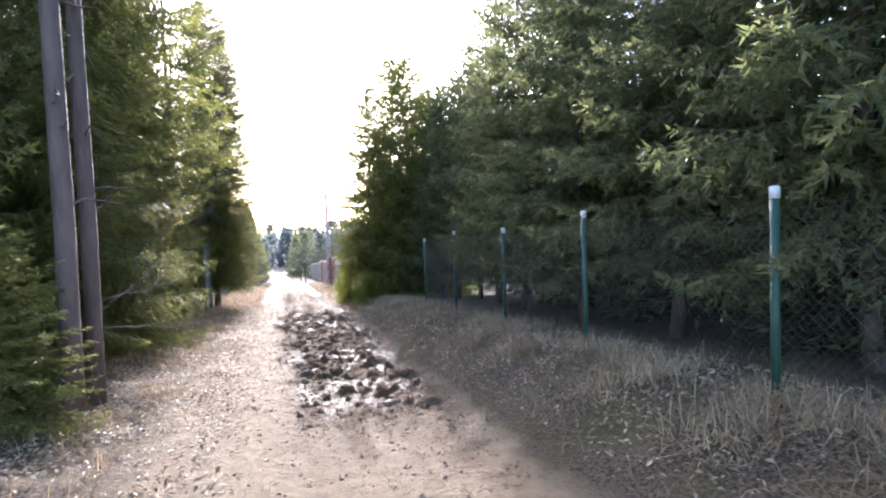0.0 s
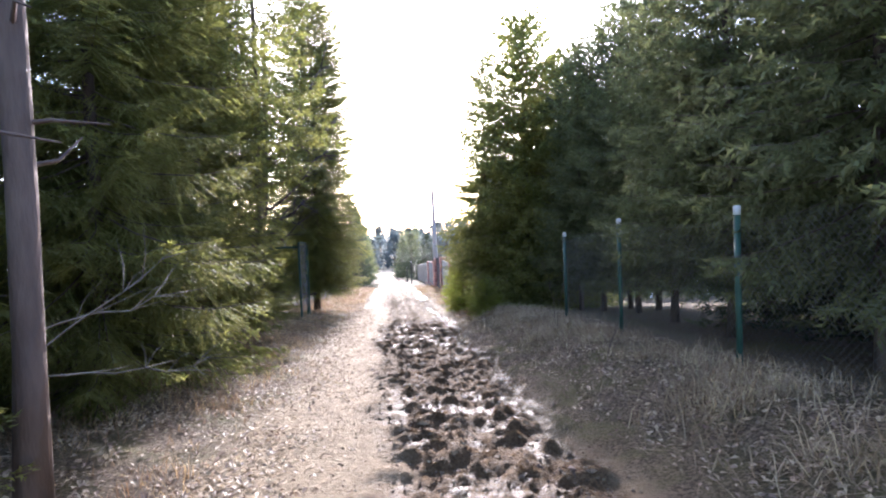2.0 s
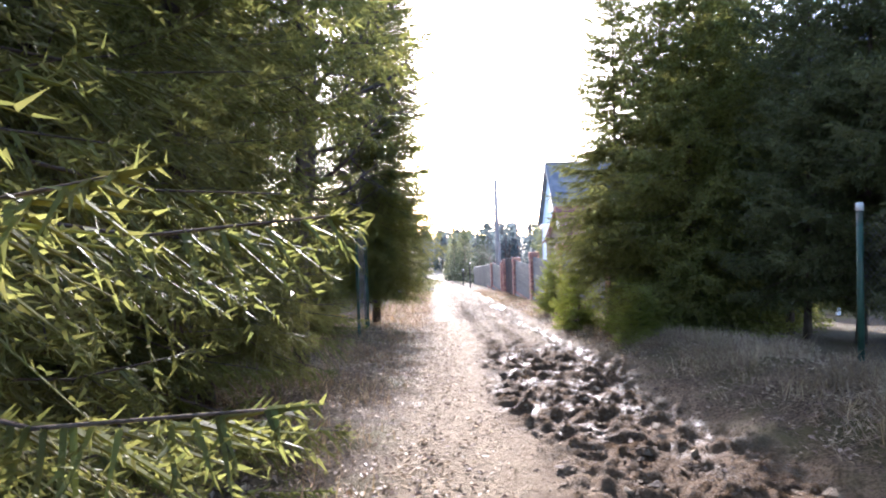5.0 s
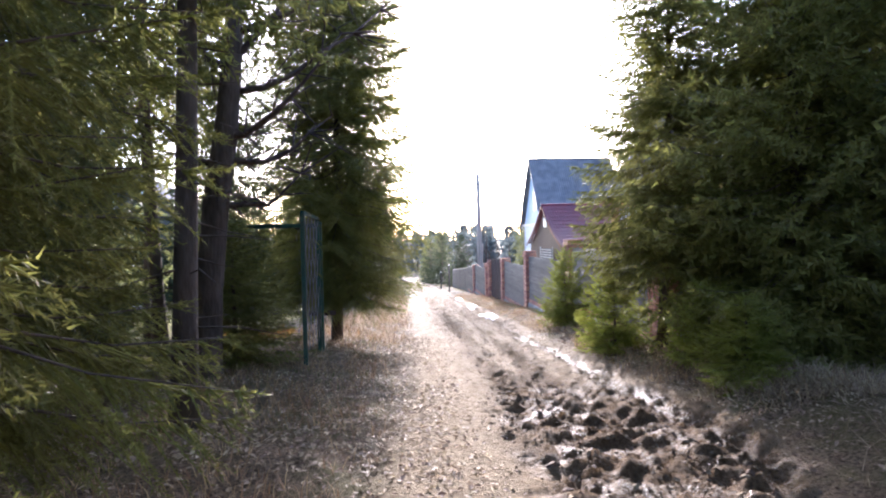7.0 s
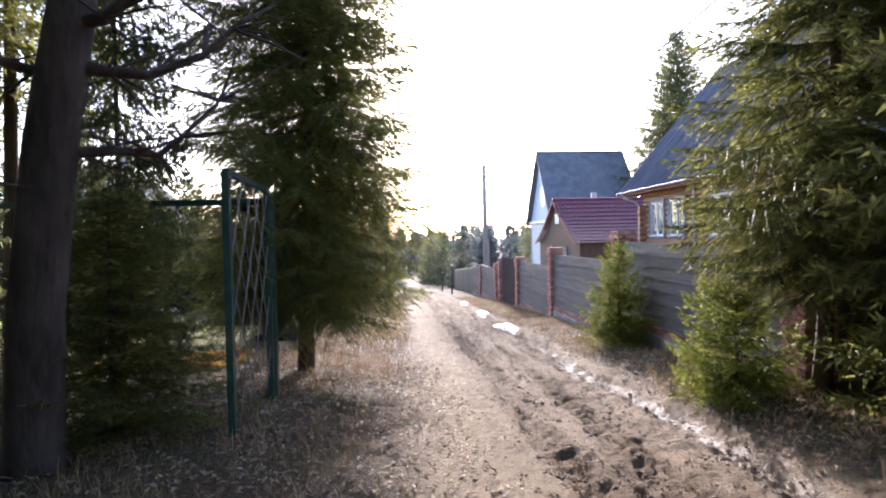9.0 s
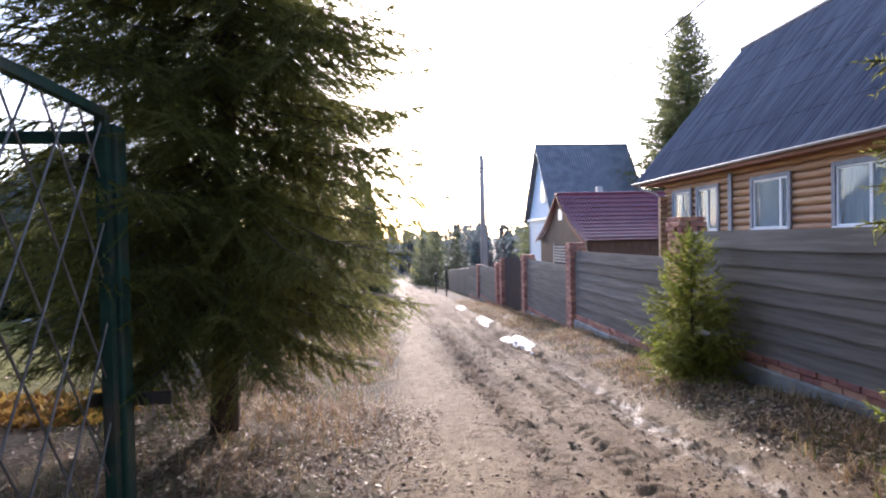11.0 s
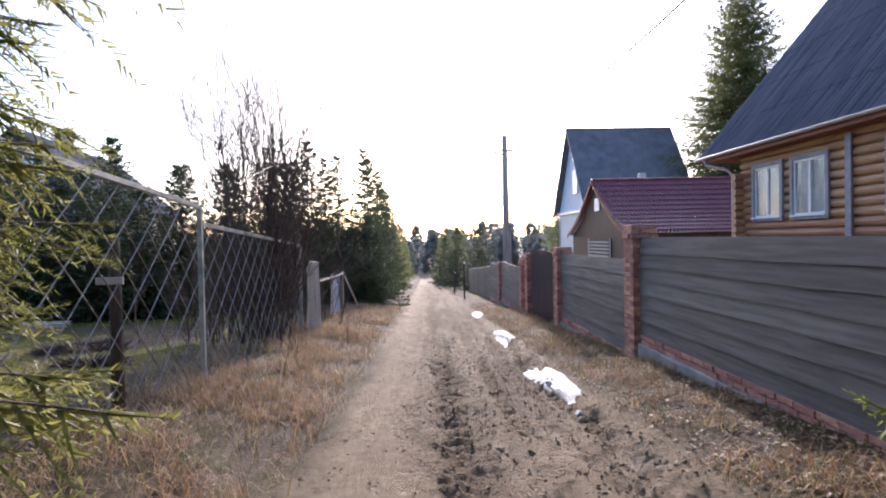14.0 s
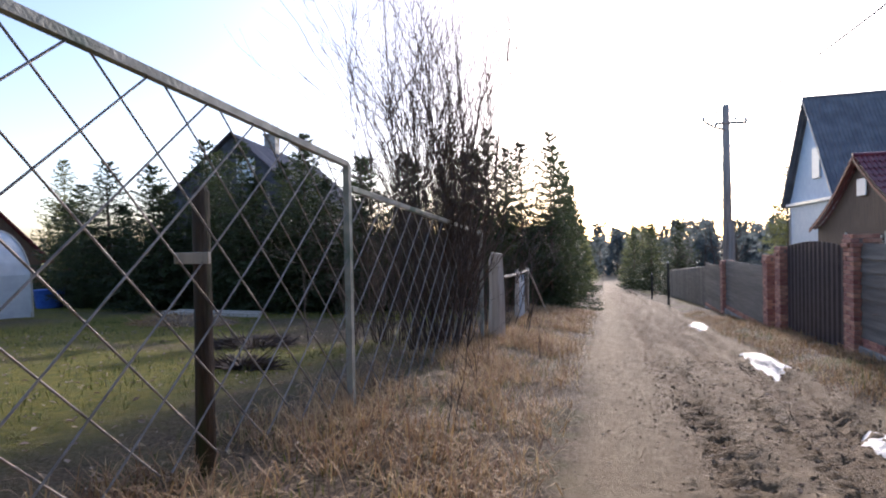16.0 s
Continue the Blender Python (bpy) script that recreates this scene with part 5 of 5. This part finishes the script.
# garden beyond the wire fence: a pale shed wall and a low white rail seen between the trunks
shed = thing("grey_shed", (16.0, 27.5, gz(16, 27.5)), "low grey shed seen between the spruce trunks", "shed")
part("wall", box((-3.5, -1.5, -0.3), (3.5, 1.5, 2.2), 0.01), M_TRIM, shed)
part("roof", box((-3.8, -1.8, 2.2), (3.8, 1.8, 2.32), 0.02), M_SLATE, shed)
part("door", box((-0.5, -1.54, -0.1), (0.45, -1.5, 1.9), 0.01), M_WHITE, shed)
low = thing("low_white_rail", (9.5, 21.0, gz(9.5, 21)), "low white garden rail in sunlight", "rail")
part("rail", box((-4.6, -0.04, 0.42), (4.0, 0.04, 0.6), 0.01), M_WHITE, low)
for xx in (-4.4, -2.2, 0.0, 2.2):
    part("post", box((xx, 0.045, -0.3), (xx + 0.08, 0.12, 0.6), 0.006), M_WHITE, low)

# two dark posts and a green hedge board fence further down the lane
for x, y, top in ((2.45, 52.0, -1.45), (2.35, 60.0, -2.5)):
    g = gz(x, y)
    p = thing("steel_post", (x, y, g), "slim black steel post with a small pale cap", "post", "slim black posts")
    part("shaft", tube([(0, 0, -0.2), (0, 0, top - g)], 0.05, 8), M_CABLE, p)
    part("cap", tube([(0, 0, top - g), (0, 0, top - g + 0.08)], [0.05, 0.02], 8), M_CERAMIC, p)
far_fence = thing("far_board_fence", (3.6, 55.5, gz(3.6, 55.5)), "dull brown board fence along the far lane", "fence")
for k in range(28):
    part("board", box((0, -6.5 + 0.46 * k, 0.0 - 0.068 * (-6.5 + 0.46 * k)), (0.03, -6.5 + 0.46 * k + 0.43, 1.7 - 0.068 * (-6.5 + 0.46 * k)), 0.004), M_BOARD, far_fence)

# ------------------------------------------------------------------ distance
rng = np.random.default_rng(5)
pieces_w, PV, PD = [], [], []
for k in range(520):
    x, y = rng.uniform(-190, 200), rng.uniform(150, 235)
    if abs(x) < 3 and y < 170:
        continue
    h = rng.uniform(9, 14.5) + 0.02 * (y - 150)
    g = float(ground_base(np.array([x]), np.array([y]))[0])
    pieces_w.append(tube([(x, y, g - 0.3), (x, y, g + h * 0.9)], [0.2, 0.05], 5, False))
    n = 190
    u = rng.uniform(0.0, 1, n) ** 0.9
    if rng.random() < 0.55:
        rr = 2.6 * (1 - u) ** 0.8 + 0.15
    else:
        rr = 2.4 * np.sqrt(np.clip(1 - ((u - 0.65) / 0.38) ** 2, 0.02, 1))
    a = rng.uniform(0, 6.28, n)
    rr = rr * rng.uniform(0.5, 1.1, n)
    PV.append(np.stack([x + rr * np.cos(a), y + rr * np.sin(a), g + h * u], -1))
    PD.append(np.stack([np.cos(a), np.sin(a), rng.normal(-0.1, 0.5, n)], -1))
PV, PD = np.concatenate(PV), np.concatenate(PD)
wood = thing("far_forest", (0, 0, 0), "mixed forest in haze-paled colours closing the end of the lane", "forest", kind="stuff")
part("trunks", join(pieces_w), M_BARK, wood)["kind"] = "stuff"
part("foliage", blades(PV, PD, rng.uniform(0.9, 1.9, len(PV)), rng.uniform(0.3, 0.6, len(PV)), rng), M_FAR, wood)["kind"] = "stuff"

# ------------------------------------------------------------------ snow, grass, litter
def snow_patch(x, y, lx, ly, seed):
    n, m = 30, 8
    V, F = [], []
    rng = np.random.default_rng(seed)
    ph = rng.uniform(0, 6.28, 4)
    for j in range(m + 1):
        for i in range(n):
            a = 2 * math.pi * i / n
            q = j / m
            wob = 1 + 0.22 * math.sin(2 * a + ph[0]) + 0.16 * math.sin(3 * a + ph[1]) + 0.1 * math.sin(7 * a + ph[2])
            xx, yy = x + lx * q * wob * math.cos(a), y + ly * q * wob * math.sin(a)
            V.append((xx, yy, gz(xx, yy) + 0.035 * (1 - q ** 2.2) - 0.02 * (j == m) + 0.015 * math.sin(9 * xx) * (1 - q)))
    for j in range(m):
        for i in range(n):
            k = (i + 1) % n
            F.append([j * n + i, (j + 1) * n + i, (j + 1) * n + k, j * n + k])
    ob = new("snow_patch", mesh_from("snow_patch", V, F, M_SNOW, True))
    tagged(ob, "patch of old melting snow at the lane's edge", "snow", "snow patches")


snow_patch(1.85, 29.1, 0.25, 1.0, 1)
snow_patch(1.75, 27.4, 0.05, 0.12, 4)
snow_patch(1.95, 34.0, 0.17, 1.3, 2)
snow_patch(2.0, 40.6, 0.2, 1.6, 3)


def grass(name, n, xr, yr, ln, width, material, label, seed, dens=None, lay=0.5):
    """Blades of dry grass, standing and lodged, in tufts; uncountable, so one object."""
    rng = np.random.default_rng(seed)
    x, y = rng.uniform(*xr, n), rng.uniform(*yr, n)
    keep = np.ones(n, bool)
    if dens is not None:
        keep = rng.random(n) < dens(x, y)
    keep &= rng.random(n) < sstep(0.38, 0.6, fbm(x * 1.5, y * 1.5, seed, 3)) + 0.08
    x, y = x[keep], y[keep]
    n = len(x)
    z = ground_z(x, y)
    a = rng.uniform(0, 6.28, n)
    L = rng.uniform(0.5, 1.2, n) * ln
    bend = rng.uniform(lay * 0.4, lay * 1.6, n)
    H = np.stack([np.cos(a), np.sin(a), np.zeros(n)], -1)
    S = np.stack([-np.sin(a), np.cos(a), np.zeros(n)], -1) * (width * rng.uniform(0.6, 1.2, n))[:, None]
    B = np.stack([x, y, z - 0.01], -1)
    up = np.array([0, 0, 1.0])
    M = B + (H * np.sin(bend * 0.6)[:, None] + up * np.cos(bend * 0.6)[:, None]) * (L * 0.55)[:, None]
    T = M + (H * np.sin(bend * 1.4)[:, None] + up * np.cos(np.minimum(bend * 1.4, 1.75))[:, None]) * (L * 0.45)[:, None]
    V = np.stack([B - S, B + S, M + S * 0.7, M - S * 0.7, T], 1).reshape(-1, 3)
    o = np.arange(n)[:, None] * 5
    F = (o + np.array([0, 1, 2, 3])).tolist() + (o + np.array([3, 2, 4])).tolist()
    ob = new(name, mesh_from(name, V, F, material))
    return tagged(ob, label, "grass", kind="stuff")


def leaves(name, n, xr, yr, size, material, label, seed, dens=None, curl=0.5):
    rng = np.random.default_rng(seed)
    x, y = rng.uniform(*xr, n), rng.uniform(*yr, n)
    if dens is not None:
        k = rng.random(n) < dens(x, y)
        x, y = x[k], y[k]
    n = len(x)
    z = ground_z(x, y) + 0.006 + rng.uniform(0, 0.012, n)
    a = rng.uniform(0, 6.28, n)
    s = size * rng.uniform(0.5, 1.3, n)
    U = np.stack([np.cos(a), np.sin(a), rng.normal(0, 0.25, n)], -1) * s[:, None]
    W = np.stack([-np.sin(a), np.cos(a), rng.normal(0, 0.25, n)], -1) * (s * rng.uniform(0.35, 0.6, n))[:, None]
    C = np.stack([x, y, z], -1)
    lift = np.zeros((n, 3))
    lift[:, 2] = s * rng.uniform(0.1, curl, n)
    V = np.stack([C - U, C - U * 0.2 - W + lift, C + U + lift * 0.4, C - U * 0.1 + W + lift], 1).reshape(-1, 3)
    o = np.arange(n)[:, None] * 4
    F = np.concatenate([o + np.array([0, 1, 2]), o + np.array([0, 2, 3])])
    ob = new(name, mesh_from(name, V, F, material))
    return tagged(ob, label, "leaf litter", kind="stuff")


verge_r = lambda x, y: sstep(1.9, 2.5, x)
verge_l = lambda x, y: sstep(-1.0, -1.7, x)
grass("dry_bank_grass", 74000, (1.9, 4.2), (1.5, 17), 0.32, 0.0044, M_STRAW_PALE, "lodged dry straw-coloured grass on the bank", 91, lambda x, y: 0.12 * verge_r(x, y) + 0.88 * sstep(2.3, 2.8, x) * sstep(3.7, 3.2, x), 1.75)
grass("dry_verge_grass", 26000, (2.1, 3.5), (16, 46), 0.2, 0.0045, M_STRAW, "dry straw-coloured grass along the fence foot", 92, verge_r, 1.25)
grass("dry_verge_grass", 52000, (-3.4, -0.7), (19, 46), 0.34, 0.005, M_STRAW, "tall dry reddish straw grass along the garden fence", 93, lambda x, y: sstep(-0.7, -1.3, x) * sstep(20, 26, y), 1.4)
grass("dry_verge_grass", 16000, (-3.4, -1.0), (2, 22), 0.2, 0.004, M_STRAW, "sparse dry grass under the spruces", 94, verge_l, 0.9)
grass("green_verge_grass", 14000, (-3.6, 3.5), (18, 40), 0.13, 0.005, M_GREEN_GRASS, "short green grass coming up among the straw", 95, lambda x, y: np.maximum(verge_r(x, y), verge_l(x, y)), 0.5)
grass("garden_grass", 16000, (-14, -3.0), (24, 40), 0.12, 0.006, M_GREEN_GRASS, "short yellow-green garden grass", 96, lambda x, y: masks(x, y)[5] * 0.9, 0.6)
leaves("leaf_litter", 42000, (-4.0, 0.1), (2, 24), 0.028, M_LEAF, "dry fallen leaves on the lane's edge", 97, lambda x, y: sstep(0.0, -0.9, x) * (0.35 + 0.65 * sstep(0.4, 0.6, fbm(x, y, 8, 3))))
leaves("leaf_litter", 24000, (1.5, 4.0), (2, 30), 0.026, M_LEAF, "dry fallen leaves on the bank", 98, verge_r)
leaves("yellow_garden_plants", 700, (-5.6, -3.5), (22.9, 24.4), 0.06, M_RUST, "low yellow-brown garden plants behind the fence", 105, None, 2.2)
leaves("garden_litter", 4000, (-12, -2.0), (20, 40), 0.035, M_LEAF, "dry leaves and debris in the garden", 99)


def crumbs(name, n, xr, yr, size, material, label, seed, dens):
    """Small angular lumps half sunk in the soil."""
    rng = np.random.default_rng(seed)
    x, y = rng.uniform(*xr, n), rng.uniform(*yr, n)
    k = rng.random(n) < dens(x, y)
    x, y = x[k], y[k]
    n = len(x)
    C = np.stack([x, y, ground_z(x, y) + 0.003], -1)
    s = (size * rng.uniform(0.35, 1.5, n) ** 1.5)[:, None, None]
    unit = np.array([[1, 0, 0], [0, 1, 0], [-1, 0, 0], [0, -1, 0], [0, 0, 0.45]], float)
    V = (C[:, None] + unit[None] * s * rng.uniform(0.5, 1.3, (n, 5, 1)) + rng.normal(0, 0.25, (n, 5, 3)) * s).reshape(-1, 3)
    o = np.arange(n)[:, None] * 5
    F = np.concatenate([o + np.array(f) for f in ((0, 1, 4), (1, 2, 4), (2, 3, 4), (3, 0, 4))])
    return tagged(new(name, mesh_from(name, V, F, material)), label, "soil", kind="stuff")


crumbs("soil_crumbs", 52000, (-1.3, 2.6), (3, 34), 0.011, M_CLOD, "crumbs of dark soil scattered over the lane", 110, lambda x, y: 0.12 + masks(x, y)[0])
crumbs("soil_clods", 5000, (0.1, 2.5), (13, 34), 0.018, M_CLOD, "broken clods of brown soil along the wheel ridges", 112, lambda x, y: 0.1 + 0.9 * sstep(0.45, 0.6, fbm(x * 3.4, y * 0.5, 62, 3)))
crumbs("mud_lumps", 700, (-0.1, 2.2), (5, 18), 0.03, M_CLOD, "lumps of churned mud between the wheel tracks", 111, lambda x, y: masks(x, y)[0] * 0.9)


# heaps, tub, planks and saplings in the garden and on its edge
def heap(x, y, r, h, seed, material, label):
    rng = np.random.default_rng(seed)
    n = 900
    a, q = rng.uniform(0, 6.28, n), np.sqrt(rng.uniform(0, 1, n))
    px, py = x + r * q * np.cos(a), y + r * 0.7 * q * np.sin(a)
    P = np.stack([px, py, ground_z(px, py) + h * (1 - q ** 2) * rng.uniform(0.2, 1.0, n)], -1)
    D = np.stack([np.cos(a), np.sin(a), rng.normal(0.1, 0.4, n)], -1)
    ob = thing("brush_heap", (x, y, gz(x, y)), label, "brush heap", "garden heaps")
    V, F = blades(P - np.array(ob.location), D, rng.uniform(0.12, 0.4, n), np.full(n, 0.012), rng)
    part("brushwood", (V, F), material, ob)["kind"] = "stuff"
    rings = []
    for j, (rr, hh) in enumerate(((1.0, -0.05), (0.75, 0.35), (0.4, 0.65), (0.05, 0.75))):
        rings += [(r * rr * math.cos(t) * (1 + 0.1 * math.sin(3 * t)), 0.7 * r * rr * math.sin(t), h * hh) for t in np.linspace(0, 6.283, 17)[:-1]]
    part("mound", (rings, [[j * 16 + i, j * 16 + (i + 1) % 16, (j + 1) * 16 + (i + 1) % 16, (j + 1) * 16 + i] for j in range(3) for i in range(16)]), M_CLOD, ob, smooth=True)


heap(-6.6, 32.4, 0.75, 0.15, 1, M_TWIG, "dark low heap of twigs on the garden grass")
heap(-11.0, 35.5, 1.4, 0.25, 2, M_STRAW, "brown heap of dead stalks in the garden")
heap(-5.2, 30.4, 0.4, 0.1, 3, M_TWIG, "small dark heap of turf on the garden grass")
tub = thing("plastic_tub", (-21.2, 39.5, gz(-21.2, 39.5)), "bright blue plastic tub beside the greenhouse", "tub")
part("body", tube([(0, 0, 0), (0, 0, 0.05), (0, 0, 0.7), (0, 0, 0.72)], [0.42, 0.45, 0.52, 0.55], 16), M_BLUEPLASTIC, tub, smooth=True)
part("handle", tube([(0.5, -0.12, 0.6), (0.6, -0.06, 0.55), (0.6, 0.06, 0.55), (0.5, 0.12, 0.6)], 0.02, 6), M_BLUEPLASTIC, tub)
planks = thing("plank_stack", (-12.5, 38.5, gz(-12.5, 38.5)), "pale weathered planks lying on the garden grass", "planks")
for k in range(5):
    part("plank", box((-2.0 + 0.1 * k, -0.5 + 0.2 * k, 0.02 + 0.05 * (k % 2)), (1.9 - 0.12 * k, -0.34 + 0.2 * k, 0.06 + 0.05 * (k % 2)), 0.004), M_PALEWOOD, planks)
for k, (x, y, h) in enumerate(((-1.95, 30.6, 1.25), (-1.75, 28.6, 0.8), (-2.1, 31.8, 1.1), (-1.55, 33.4, 0.9), (2.7, 9.2, 1.3), (3.0, 11.8, 1.5), (-1.7, 3.6, 1.2))):
    bare_tree("verge_sapling", (x, y, gz(x, y)), bare_meshes(200 + k, 2, 0.2, h * 1.3, 1, 0.007, 4), "thin leafless sapling stem in the verge grass", 40 * k, "sapling")
